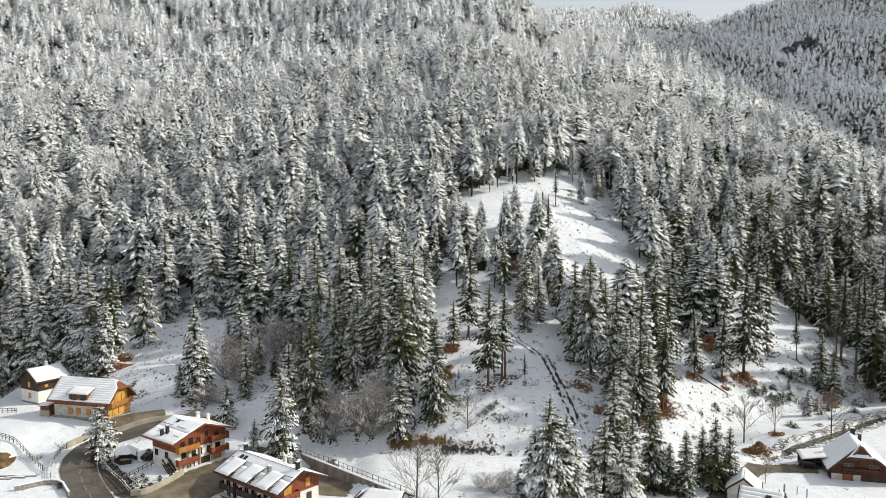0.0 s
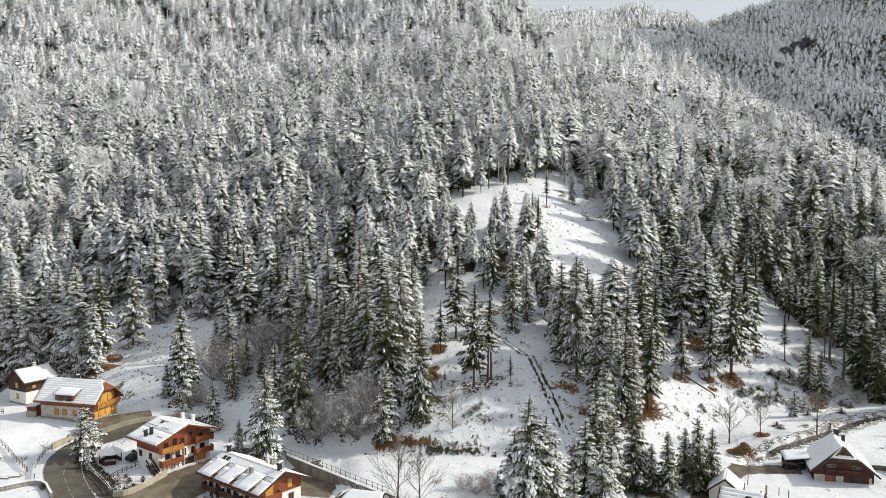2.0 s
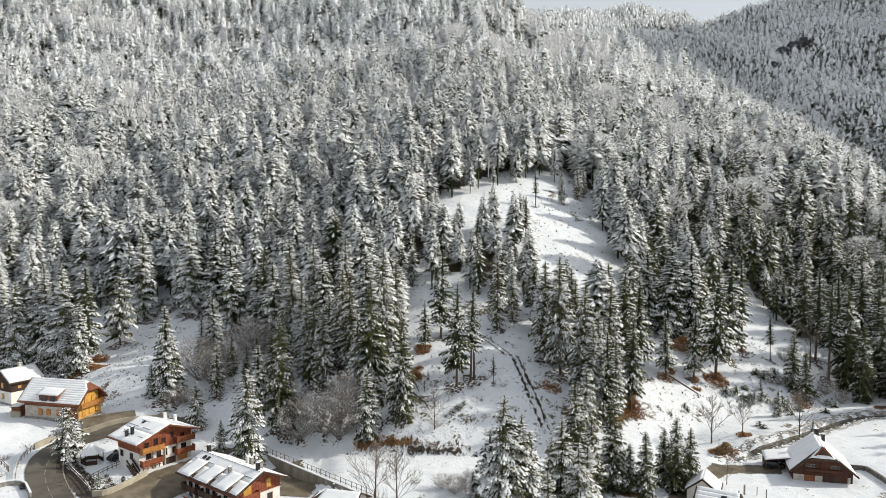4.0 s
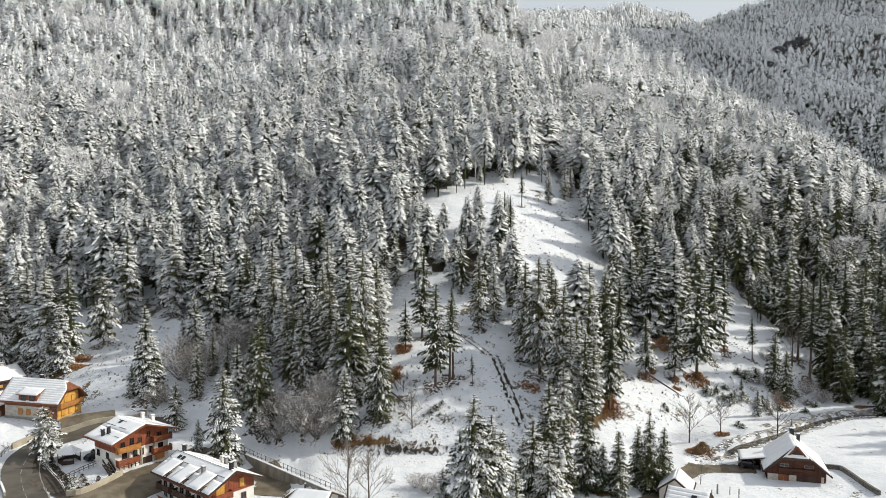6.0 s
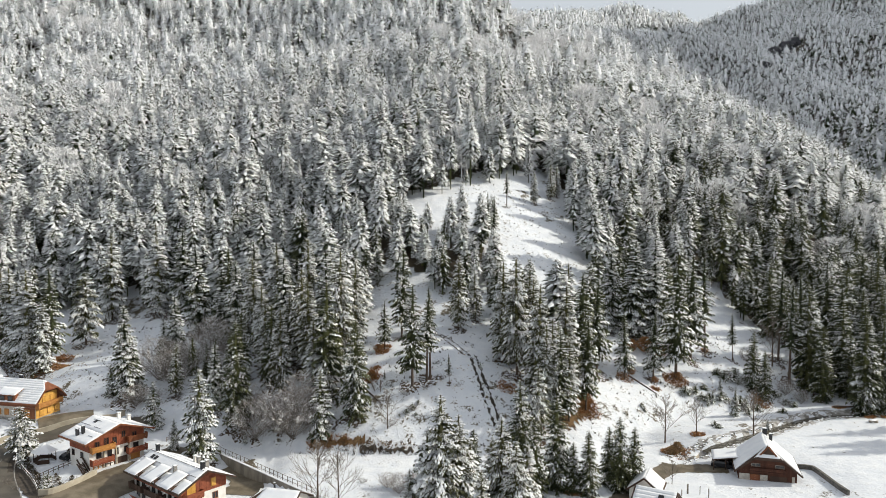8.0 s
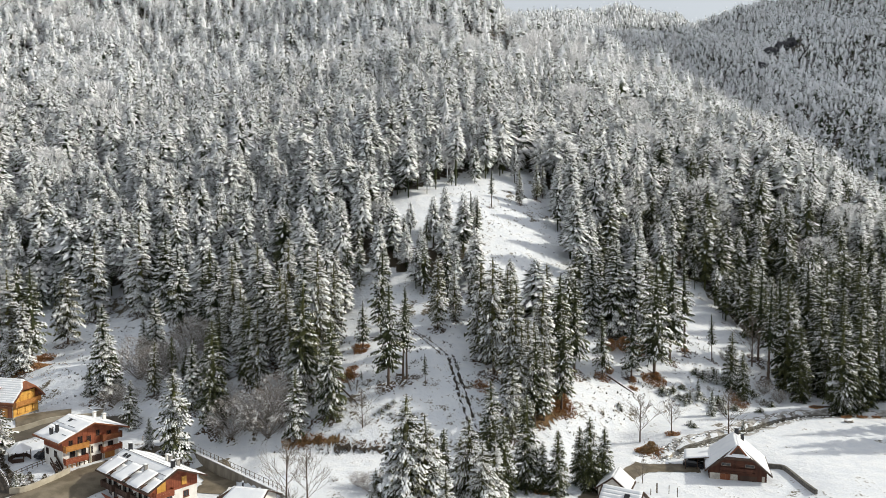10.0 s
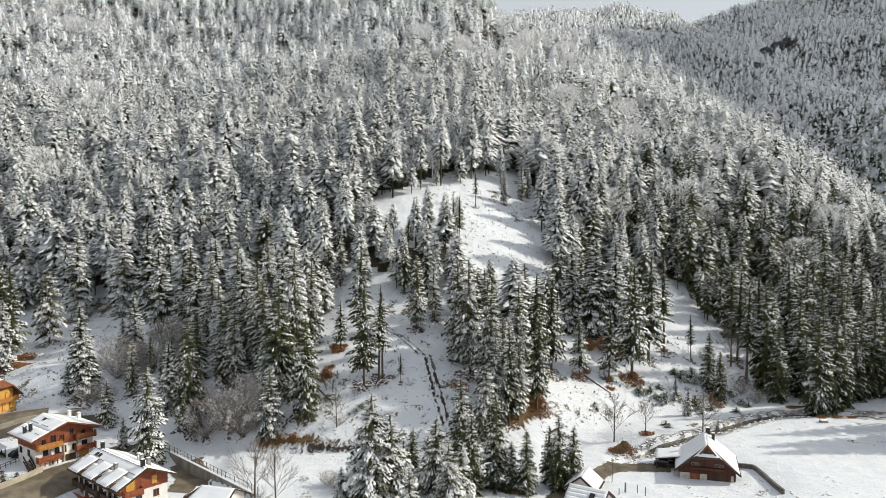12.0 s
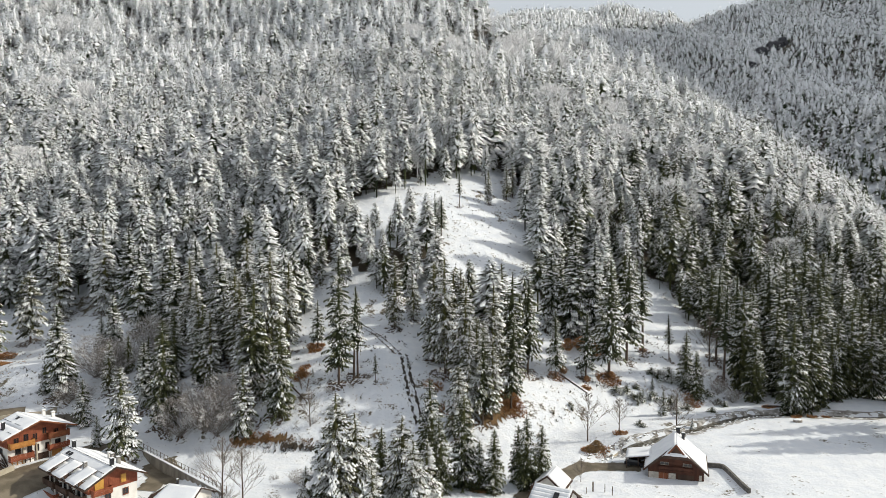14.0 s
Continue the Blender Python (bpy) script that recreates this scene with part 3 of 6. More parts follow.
chimney(h, 2.4, 5.3, 7.5, 1.3, 0.55, metal_dark)
chimney(h, 1.5, 5.9, 7.2, 1.1, 0.55, metal_dark)
chimney(h, 13.3, 7.2, 7.3, 1.0, 0.6, plaster)
chimney(h, 12.4, 9.6, 7.5, 1.0, 0.6, plaster)
for y0 in (4.5, 8.0):
    window(h, face_pose("left", W, L, inset, front, y0, 2.9), 0.9, 1.0, dark_wood)
bm = bmesh.new()
for i in range(9):
    box(bm, 0.2, 1.0 + i * 0.3, 0.2 * i + 0.2, 1.4, 1.35 + i * 0.3, 0.2 * i + 0.32)
for x in (0.2, 1.35):
    beam(bm, (x, 1.0, 0.15), (x, 3.9, 2.1), 0.08, 0.35)
    beam(bm, (x, 1.0, 1.1), (x, 3.9, 3.0), 0.06, 0.5)
part("outside_stair", bm, dark_wood, h)
bm = bmesh.new()
slab(bm, [(5.6, 6.6, 8.55), (6.3, 6.6, 8.79), (6.3, 7.3, 8.79), (5.6, 7.3, 8.55)], 0.15, 0.3)
part("skylight", bm, metal_dark, h)

# house with a yellow gable and a wide dormer
h = plot("chalet", -69.6, 153, 1.9, 76, "farmhouse with yellow wooden gable, stone wall and snowy roof", "house", "houses of the hamlet")
W, L, he, hr, inset, front = 9.6, 17.2, 3.7, 8.4, 1.0, 1.3
plinth(h, W, L, inset, front)
walls(h, "wall", W, L, inset, front, 0.12, 2.7, grey_plaster)
walls(h, "gable_wall", W, L, inset - 0.05, front - 0.05, 2.7, he + 0.6, brown_wood, ridge=hr - 0.5, boards=0.4)
roof(h, W, L, he, hr, brown_wood, roof_snow, hip=1.9, zh=6.5, rows=11, lift=0.07, seed=11)
F = lambda u, z: face_pose("front", W, L, inset, front, u, z)
bm = bmesh.new()
box(bm, 1.1, front - 0.12, 0.15, 8.5, front - 0.06, 2.4)
box(bm, 1.9, front - 0.12, 2.9, 7.7, front - 0.06, 5.6)
part("facing", bm, yellow_wood, h, "bright yellow wooden facing")
balcony(h, F(4.8, 2.7), 7.6, 1.1, orange_wood)
for u, z in ((2.7, 0.7), (5.0, 0.7), (7.2, 0.7), (3.6, 3.5), (6.0, 3.5)):
    window(h, face_pose("front", W, L, inset, front - 0.12, u, z), 1.0, 1.2, orange_wood, yellow_wood)
for y, z in ((6.5, 0.8), (9.3, 0.8), (11.5, 0.8)):
    window(h, face_pose("left", W, L, inset, front, y, z), 1.1, 1.2, orange_wood, orange_wood)
bm = bmesh.new()
box(bm, inset - 0.08, 1.4, 0.12, inset - 0.02, 5.2, 2.65)
part("facing", bm, brown_wood, h)
door(h, face_pose("left", W, L, inset - 0.08, front, 3.4, 0.12), 1.3, 2.0, orange_wood)
bm = bmesh.new()
box(bm, 0.5, 6.4, 3.9, 2.5, 11.4, 5.5)
dormer = part("dormer", bm, brown_wood, h)
bm = bmesh.new()
slab(bm, [(0.1, 6.0, 5.45), (2.8, 6.0, 6.45), (2.8, 11.8, 6.45), (0.1, 11.8, 5.45)], 0.0, 0.16)
part("dormer_roof", bm, brown_wood, h)
bm = bmesh.new()
drift(bm, [(0.12, 6.02, 5.61), (0.12, 11.78, 5.61), (2.8, 11.78, 6.62), (2.8, 6.02, 6.62)], 0.0, 0.16, 5)
part("snow_sheet", bm, roof_snow, h, "white snow lying on the dormer")
for y in (7.7, 10.0):
    window(h, face_pose("left", W, L, 0.5, front, y, 4.3), 1.2, 0.95, dark_wood)
chimney(h, 5.2, 9.0, 8.2, 0.7, 0.6, metal_dark)

# dark timber house over a white ground floor
h = plot("chalet", -100.3, 172.4, 1.1, -30, "dark timber house with white ground floor and snowy roof", "house", "houses of the hamlet")
W, L, he, hr, inset, front = 8.8, 9.6, 5.5, 8.5, 0.8, 0.9
plinth(h, W, L, inset, front)
walls(h, "wall", W, L, inset, front, 0.12, 3.1, plaster)
walls(h, "gable_wall", W, L, inset - 0.07, front - 0.07, 3.1, he + 0.5, dark_wood, ridge=hr - 0.25, boards=0.4)
roof(h, W, L, he, hr, dark_wood, roof_snow, rows=1, lift=0.25, seed=21)
window(h, face_pose("front", W, L, inset, front, 4.4, 1.2), 0.9, 1.1, grey_wood, yellow_wood)
window(h, face_pose("front", W, L, inset, front - 0.07, 4.4, 3.9), 0.9, 1.2, grey_wood, yellow_wood)
for y in (3.0, 6.8):
    window(h, face_pose("right", W, L, inset - 0.07, front, y, 3.9), 0.8, 0.6, grey_wood, yellow_wood)
chimney(h, 4.0, 5.6, 8.2, 0.9, 0.7, grey_plaster)

# large chalet with three shed dormers over its balconies
h = plot("chalet", -26.4, 115.9, -4.55, 51, "large chalet with dark balconies, brown gable and snowy roof", "house", "houses of the hamlet")
W, L, he, hr, inset, front = 12.1, 19.3, 5.7, 8.5, 1.4, 1.5
plinth(h, W, L, inset, front)
walls(h, "wall", W, L, inset, front, 0.12, 4.2, plaster)
walls(h, "gable_wall", W, L, inset - 0.06, front - 0.06, 4.2, he + 0.5, red_wood, ridge=hr - 0.25, boards=0.35)
roof(h, W, L, he, hr, dark_wood, roof_snow, rows=2, seed=41)
snow_guard(h, W, he, hr, 3.9, ((0.6, 18.6),))
snow_guard(h, W, he, hr, 5.6, ((0.6, 18.8),))
for y in (2.4, 8.0, 13.6):
    bm = bmesh.new()
    slab(bm, [(-0.7, y, 6.15), (3.6, y, 7.75), (3.6, y + 3.6, 7.75), (-0.7, y + 3.6, 6.15)], 0.0, 0.16)
    part("dormer_roof", bm, dark_wood, h)
    bm = bmesh.new()
    drift(bm, [(-0.68, y + 0.03, 6.31), (-0.68, y + 3.57, 6.31), (3.55, y + 3.57, 7.9), (3.55, y + 0.03, 7.9)], 0.0, 0.2, int(y))
    part("snow_sheet", bm, roof_snow, h, "white snow lying on the dormer")
    for yy in (y + 0.1, y + 3.35):
        bm = bmesh.new()
        box(bm, 0.1, yy, 5.4, 2.2, yy + 0.15, 6.5)
        part("dormer_cheek", bm, dark_wood, h)
    balcony(h, face_pose("left", W, L, inset, front, y + 1.8, 3.0), 4.4, 1.3, dark_wood)
    balcony(h, face_pose("left", W, L, inset, front, y + 1.8, 0.5), 4.4, 1.3, red_wood)
    for yy in (y + 0.7, y + 2.7):
        window(h, face_pose("left", W, L, inset, front, yy, 3.1), 1.0, 1.9, grey_wood)
        window(h, face_pose("left", W, L, inset, front, yy, 0.6), 1.0, 1.9, grey_wood)
F = lambda u, z: face_pose("front", W, L, inset, front, u, z)
window(h, face_pose("front", W, L, inset, front - 0.06, 8.0, 4.9), 0.9, 1.4, orange_wood, yellow_wood)
door(h, face_pose("front", W, L, inset, front - 0.06, 3.4, 4.3), 1.5, 2.0, yellow_wood)
for u in (5.0, 8.4):
    window(h, F(u, 2.4), 1.0, 1.1, brown_wood)
balcony(h, F(3.6, 4.0), 3.6, 1.2, red_wood)
for x, y, z, mat in ((6.0, 1.7, 8.6, metal_dark), (6.2, 17.4, 8.6, metal_dark), (3.2, 6.3, 7.6, stone), (8.6, 4.4, 7.6, stone), (9.2, 8.0, 7.3, stone), (9.4, 9.4, 7.2, plaster)):
    chimney(h, x, y, z, 0.9, 0.6, mat)
for y in (14.8, 16.0):
    bm = bmesh.new()
    slab(bm, [(4.2, y, 7.68), (4.9, y, 8.0), (4.9, y + 0.7, 8.0), (4.2, y + 0.7, 7.68)], 0.12, 0.3)
    part("skylight", bm, metal_dark, h)

# low house by the ramp
h = plot("house", -12.2, 118.6, -3.4, -105, "low house with a snow-covered roof beside the ramp", "house", "houses of the hamlet")
W, L, he, hr, inset, front = 9.8, 8.5, 4.3, 6.8, 0.8, 0.8
plinth(h, W, L, inset, front)
walls(h, "wall", W, L, inset, front, 0.12, he + 0.4, plaster, ridge=hr - 0.25)
roof(h, W, L, he, hr, dark_wood, roof_snow, rows=1, hip=2.0, zh=5.6, seed=51)
chimney(h, 4.0, 3.0, 6.6, 0.5, 0.25, metal_dark, False)

# house whose seamed roof stands by the gravel road
h = plot("house", 49.2, 119.4, -3.0, -120, "house with a thinly snowed seamed roof by the road", "house", "houses of the hamlet")
W, L, he, hr, inset, front = 8.8, 7.4, 3.2, 6.0, 0.7, 0.7
plinth(h, W, L, inset, front)
walls(h, "wall", W, L, inset, front, 0.12, he + 0.4, plaster, ridge=hr - 0.25)
roof(h, W, L, he, hr, dark_wood, tin_snow, rows=6, lift=0.1, seed=61)
bm = bmesh.new()
slab(bm, [(5.6, 4.4, 5.25), (6.6, 4.4, 4.6), (6.6, 5.3, 4.6), (5.6, 5.3, 5.25)], 0.1, 0.28)
part("skylight", bm, metal_dark, h)

# small gabled outbuilding behind the seamed roof
h = plot("outbuilding", 47.3, 122.3, -2.9, -24, "small outbuilding with a steep snow-covered gable roof", "house", "houses of the hamlet")
W, L, he, hr, inset, front = 6.4, 6.5, 2.4, 4.9, 0.5, 0.5
plinth(h, W, L, inset, front)
walls(h, "wall", W, L, inset, front, 0.12, he + 0.3, plaster, ridge=hr - 0.25)
roof(h, W, L, he, hr, dark_wood, roof_snow, rows=1, lift=0.2, seed=81)

# barn with a half-hipped roof
h = plot("barn", 69, 131, -3.0, -16.9, "low brown wooden barn with half-hipped snowy roof", "barn")
W, L, he, hr, inset, front = 12.4, 12.0, 2.5, 7.4, 0.9, 1.0
plinth(h, W, L, inset, front)
walls(h, "wall", W, L, inset, front, 0.12, he + 0.7, barn_wood, ridge=hr - 0.3, boards=0.3)
roof(h, W, L, he, hr, dark_wood, roof_snow, hip=2.4, zh=5.3, rows=1, lift=0.25, seed=71)
bm = bmesh.new()
a, b, c = [bm.verts.new(p) for p in ((4.9, 0.75, 5.95), (7.5, 0.75, 5.95), (6.2, 0.75, 7.5))]
d, e, g = [bm.verts.new(p) for p in ((4.9, 2.6, 5.95), (7.5, 2.6, 5.95), (6.2, 2.6, 7.5))]
for f in ((a, b, c), (e, d, g), (a, d, e, b), (b, e, g, c), (c, g, d, a)):
    bm.faces.new(f)
vent = part("gablet", bm, dark_wood, h)
bm = bmesh.new()
for x0, x1 in ((4.55, 6.2), (7.85, 6.2)):
    beam(bm, (x0, 0.62, 5.7), (x1, 0.62, 7.7), 0.12, 0.3)
part("bargeboard", bm, brown_wood, vent)
bm = bmesh.new()
box(bm, 1.0, front - 0.1, 0.0, 6.2, front - 0.04, 1.9)
part("facing", bm, grey_plaster, h, "pale grey rendered wall")
for u, w in ((3.9, 1.7),):
    door(h, face_pose("front", W, L, inset, front - 0.1, u, 0.0), w, 1.8, brown_wood)
# thin dark board on the wall, painted as the shade of an opening
bm = bmesh.new()
box(bm, 6.6, front - 0.08, 0.0, 9.7, front - 0.03, 1.8)
part("bay_shade", bm, dark_wood, h, "dark board painted as the shaded opening of the barn")
for u in (4.0, 8.4):
    window(h, face_pose("front", W, L, inset, front, u, 3.6), 1.5, 0.4, grey_wood)
balcony(h, face_pose("front", W, L, inset, front, 6.2, 2.6), 6.4, 0.5, barn_wood, 0.7)
bm = bmesh.new()
box(bm, 10.6, front - 0.12, 0.0, 11.1, front - 0.02, 2.0)
part("corner_facing", bm, grey_plaster, h)
chimney(h, 6.6, 10.8, 7.0, 1.2, 0.8, metal_dark)
chimney(h, 7.6, 9.2, 6.6, 1.0, 0.6, metal_dark)

# lean-to that shelters a car beside the barn
h = plot("carport", 67.5, 136.2, -2.7, -16.9, "open wooden carport with snow on its sloping roof", "carport")
bm = bmesh.new()
slab(bm, [(-0.6, 0, 2.3), (4.6, 0, 3.2), (4.6, 6.2, 3.2), (-0.6, 6.2, 2.3)], 0, 0.15)
part("roof", bm, dark_wood, h)
bm = bmesh.new()
drift(bm, [(-0.58, 0.03, 2.45), (-0.58, 6.17, 2.45), (4.55, 6.17, 3.35), (4.55, 0.03, 3.35)], 0, 0.22, 4)
part("snow_sheet", bm, roof_snow, h, "white snow lying on the roof")
for x, y, t in ((-0.3, 0.3, 2.35), (-0.3, 5.8, 2.35), (2.0, 0.3, 2.75), (4.2, 0.3, 3.1), (4.2, 5.8, 3.1)):
    bm = bmesh.new()
    box(bm, x - 0.08, y - 0.08, -0.6, x + 0.08, y + 0.08, t)
    part("post", bm, dark_wood, h)
bm = bmesh.new()
box(bm, -0.3, 5.75, -0.6, 4.2, 5.85, 2.4)
part("back_wall", bm, dark_wood, h)


def car(x, y, turn, label):
    """A parked car, its body drawn by a side outline."""
    ob = new("car")
    ob.matrix_basis = Matrix.Translation(site(x, y, 0.06)) @ pose(0, 0, 0, 0, 0, turn)
    tagged(ob, label, "car")
    bm = bmesh.new()
    low = [(-2.1, 0.3), (2.1, 0.3), (2.15, 0.75), (1.9, 0.9), (1.0, 0.98), (-1.9, 1.0), (-2.15, 0.8)]
    top = [(1.0, 0.97), (0.45, 1.42), (-1.2, 1.48), (-1.95, 0.99)]
    for line, w0, w1 in ((low, 0.86, 0.86), (top, 0.8, 0.66)):
        zs = [q for _, q in line]
        sides = []
        for s in (-1, 1):
            sides.append([bm.verts.new((px, s * (w0 + (w1 - w0) * (pz - min(zs)) / (max(zs) - min(zs))), pz)) for px, pz in line])
        bm.faces.new(sides[0])
        bm.faces.new(sides[1][::-1])
        for i in range(len(line)):
            j = (i + 1) % len(line)
            bm.faces.new((sides[0][i], sides[0][j], sides[1][j], sides[1][i]))
    body = part("body", bm, car_paint, ob)
    bm = bmesh.new()
    for s in (-1, 1):
        vs = [bm.verts.new((px, s * (0.815 - 0.13 * (pz - 1) / 0.45), pz)) for px, pz in ((0.85, 1.03), (0.4, 1.36), (-1.1, 1.4), (-1.7, 1.04))]
        bm.faces.new(vs)
    part("side_window", bm, glass, body)
    for wx_, s in ((1.35, -1), (1.35, 1), (-1.3, -1), (-1.3, 1)):
        bm = bmesh.new()
        bmesh.ops.create_cone(bm, cap_ends=True, segments=14, radius1=0.32, radius2=0.32, depth=0.2, matrix=pose(wx_, s * 0.78, 0.3, 90, 0, 0))
        part("wheel", bm, metal_dark, ob)
    return ob


car(-55.8, 139.7, 60, "black parked car beside the chalet in snow")
car(69.2, 137.6, -20, "dark parked car under the carport")

# garden pavilion with a hipped roof
h = plot("garden_pavilion", -60.2, 138.5, -1.7, 20, "small open pavilion with a snow-covered hipped roof", "pavilion")
bm = bmesh.new()
n = 6
rim = [(2.6 * math.cos(6.283 * i / n), 2.6 * math.sin(6.283 * i / n), 2.3) for i in range(n)]
tip = bm.verts.new((0, 0, 4.0))
ring = [bm.verts.new(p) for p in rim]
for i in range(n):
    bm.faces.new((ring[i], ring[(i + 1) % n], tip))
bm.faces.new(ring[::-1])
part("roof", bm, roof_snow, h, "roof under thick white snow")
for i in range(n):
    bm = bmesh.new()
    px, py = 2.1 * math.cos(6.283 * i / n), 2.1 * math.sin(6.283 * i / n)
    box(bm, px - 0.08, py - 0.08, -0.5, px + 0.08, py + 0.08, 2.4)
    part("post", bm, dark_wood, h)
for i in range(n - 1):
    bm = bmesh.new()
    a, b = [(2.1 * math.cos(6.283 * k / n), 2.1 * math.sin(6.283 * k / n)) for k in (i, i + 1)]
    beam(bm, (*a, 0.45), (*b, 0.45), 0.06, 0.9)
    part("panel", bm, dark_wood, h)


# ---- trees ----
NEAR_FROND = np.array([(0, 0, 0), (0.3, 0, 0.03), (0.6, 0, 0.02), (0.86, 0, -0.01), (1, 0, -0.05), (0.42, 0.19, -0.15), (0.72, 0.18, -0.2),
                       (0.97, 0.11, -0.18), (0.42, -0.19, -0.15), (0.72, -0.18, -0.2), (0.97, -0.11, -0.18)])
NEAR_TRIS = np.array([(0, 1, 5), (1, 2, 6), (2, 3, 7), (3, 4, 7), (0, 8, 1), (1, 9, 2), (2, 10, 3), (3, 10, 4)])
KITE = np.array([(0, 4, 1), (0, 2, 4), (1, 4, 3), (4, 2, 3)])
PAD = np.array([(0.36, 0.04, 0.04), (0.46, 0.1, -0.03), (0.45, -0.03, -0.03), (0.58, 0.05, -0.01), (0.47, 0.04, 0.06),
                (0.58, -0.07, 0.02), (0.69, -0.01, -0.05), (0.67, -0.14, -0.05), (0.81, -0.07, -0.03), (0.69, -0.07, 0.05),
                (0.8, 0.03, 0.03), (0.92, 0.09, -0.06), (0.9, -0.04, -0.05), (1.06, 0.02, -0.05), (0.92, 0.03, 0.06)])
PAD_TRIS = np.concatenate([KITE, KITE + 5, KITE + 10])
FINE_SPOTS = [(0.3, 0.0), (0.44, 0.1), (0.47, -0.09), (0.62, 0.03), (0.72, -0.14), (0.76, 0.13), (0.84, 0.0), (0.95, -0.07), (0.99, 0.06)]
FINE_PAD = np.array([(u + a * 0.085, v + b * 0.06, c - 0.3 * abs(v) - 0.02) for u, v in FINE_SPOTS
                     for a, b, c in ((-1, 0, 0.02), (0, 1, -0.04), (0, -1, -0.04), (1.1, 0, -0.03), (0, 0, 0.06))])
FINE_TRIS = np.concatenate([KITE + 5 * i for i in range(len(FINE_SPOTS))])
FINGER = np.array([(0.1, 0, 0.02), (0.62, 0.2, -0.26), (0.66, -0.2, -0.26), (1, 0, -0.1)])
INNER_SNOW = np.array([(0.2, 0, 0.08), (0.46, 0.15, -0.1), (0.43, -0.15, -0.1), (0.66, 0.02, 0.0)])
OUTER_SNOW = np.array([(0.48, 0, 0.09), (0.8, 0.15, -0.11), (0.77, -0.15, -0.11), (1.06, 0.02, -0.06)])
SCALE_TRIS = np.array([(0, 3, 1), (0, 2, 3)])


def fronds(shape, tris, z, length, turn, rise, droop, seed):
    """Boughs of one shape set round a stem."""
    rng = np.random.default_rng(seed)
    n, k = len(z), len(shape)
    u, v, d = shape[:, 0], shape[:, 1], shape[:, 2]
    wide = rng.uniform(0.8, 1.25, (n, 1))
    r, s = length[:, None] * u, length[:, None] * v * wide
    h = z[:, None] + length[:, None] * (rise[:, None] * u - droop[:, None] * u ** 2 + d)
    c, t = np.cos(turn)[:, None], np.sin(turn)[:, None]
    verts = np.stack([c * r - t * s, t * r + c * s, h], -1).reshape(-1, 3)
    faces = (tris[None] + (np.arange(n) * k)[:, None, None]).reshape(-1, 3)
    return verts, faces


def cone(sides, levels, seed=0, wob=0.0):
    """A stacked tube through (z, radius) levels."""
    rng = np.random.default_rng(seed)
    verts, faces = [], []
    for z, r in levels:
        for i in range(sides):
            a = 2 * math.pi * i / sides
            q = r * (1 + wob * rng.uniform(-1, 1))
            verts.append((q * math.cos(a), q * math.sin(a), z))
    for j in range(len(levels) - 1):
        for i in range(sides):
            a, b = j * sides + i, j * sides + (i + 1) % sides
            faces += [(a, b, b + sides), (a, b + sides, a + sides)]
    return np.array(verts), np.array(faces)


def merged(*pieces):
    verts, faces, n = [], [], 0
    for v, f in pieces:
        verts.append(v)
        faces.append(f + n)
        n += len(v)
    return np.concatenate(verts), np.concatenate(faces)


def boughs(seed, whorls, per, start, radius, power=0.85, ragged=0.22, miss=0.0, sag=0.24, tip=0.016, jitter=0.55):
    """Heights, lengths, turns and sags of the boughs of a spruce one unit high."""
    rng = np.random.default_rng(seed)
    q = np.repeat(np.linspace(0, 1, whorls), per)
    n = len(q)
    z = np.clip(start + (0.985 - start) * q + rng.uniform(-jitter, jitter, n) * (0.95 - start) / whorls, start * 0.8, 0.985)
    length = radius * np.clip(1 - q, 0, 1) ** power * rng.uniform(1 - ragged * 1.3, 1 + ragged * 0.8, n) + tip
    length *= np.where(q < 0.12, 0.75, 1)
    turn = rng.uniform(0, 2 * math.pi, n) * 0.25 + np.tile(np.arange(per) * 2 * math.pi / per, whorls) + np.repeat(rng.uniform(0, 6.28, whorls), per)
    rise, droop = 0.02 + 0.5 * q + rng.uniform(-0.1, 0.1, n), sag + rng.uniform(-0.12, 0.2, n) + 0.1 * q
    keep = rng.random(n) >= miss
    return z[keep], length[keep], turn[keep], rise[keep], droop[keep]


def spruce(name, seed, start, radius, whorls=24, per=9, ragged=0.22, miss=0.05, snowy=0.66, power=0.85, load=1.0, green=None, fine=False):
    """A snow-laden spruce one metre high, with its trunk, needles and snow as parts."""
    rng = np.random.default_rng(seed + 50)
    tree = new(name)
    b = boughs(seed, whorls, per, start, radius, power, ragged + 0.06, miss, jitter=0.75)
    core = cone(7, [(start - 0.01, 0.012), (start + 0.05, radius * 0.26), (start + (1 - start) * 0.55, radius * 0.13), (0.97, 0.004)], seed, 0.35)
    crown = merged(fronds(NEAR_FROND, NEAR_TRIS, *b, seed), core)
    under(new("crown", mesh_of("crown", *crown, green or needle, True)), tree)
    k = rng.random(len(b[0])) < snowy
    pads = fronds(*((FINE_PAD, FINE_TRIS) if fine else (PAD * np.array([1, load, 1]), PAD_TRIS)), b[0][k] + 0.003, b[1][k] * 0.98, b[2][k], b[3][k], b[4][k], seed + 9)
    tagged(under(new("snow_load", mesh_of("snow_load", *pads, snow_pad, True)), tree, "white snow lying on the boughs"), kind="stuff")
    stem = cone(7, [(-0.03, 0.016), (0.02, 0.0125), (0.5, 0.008), (0.99, 0.0015)], seed, 0.1)
    under(new("trunk", mesh_of("trunk", *stem, bark)), tree)
    return tree


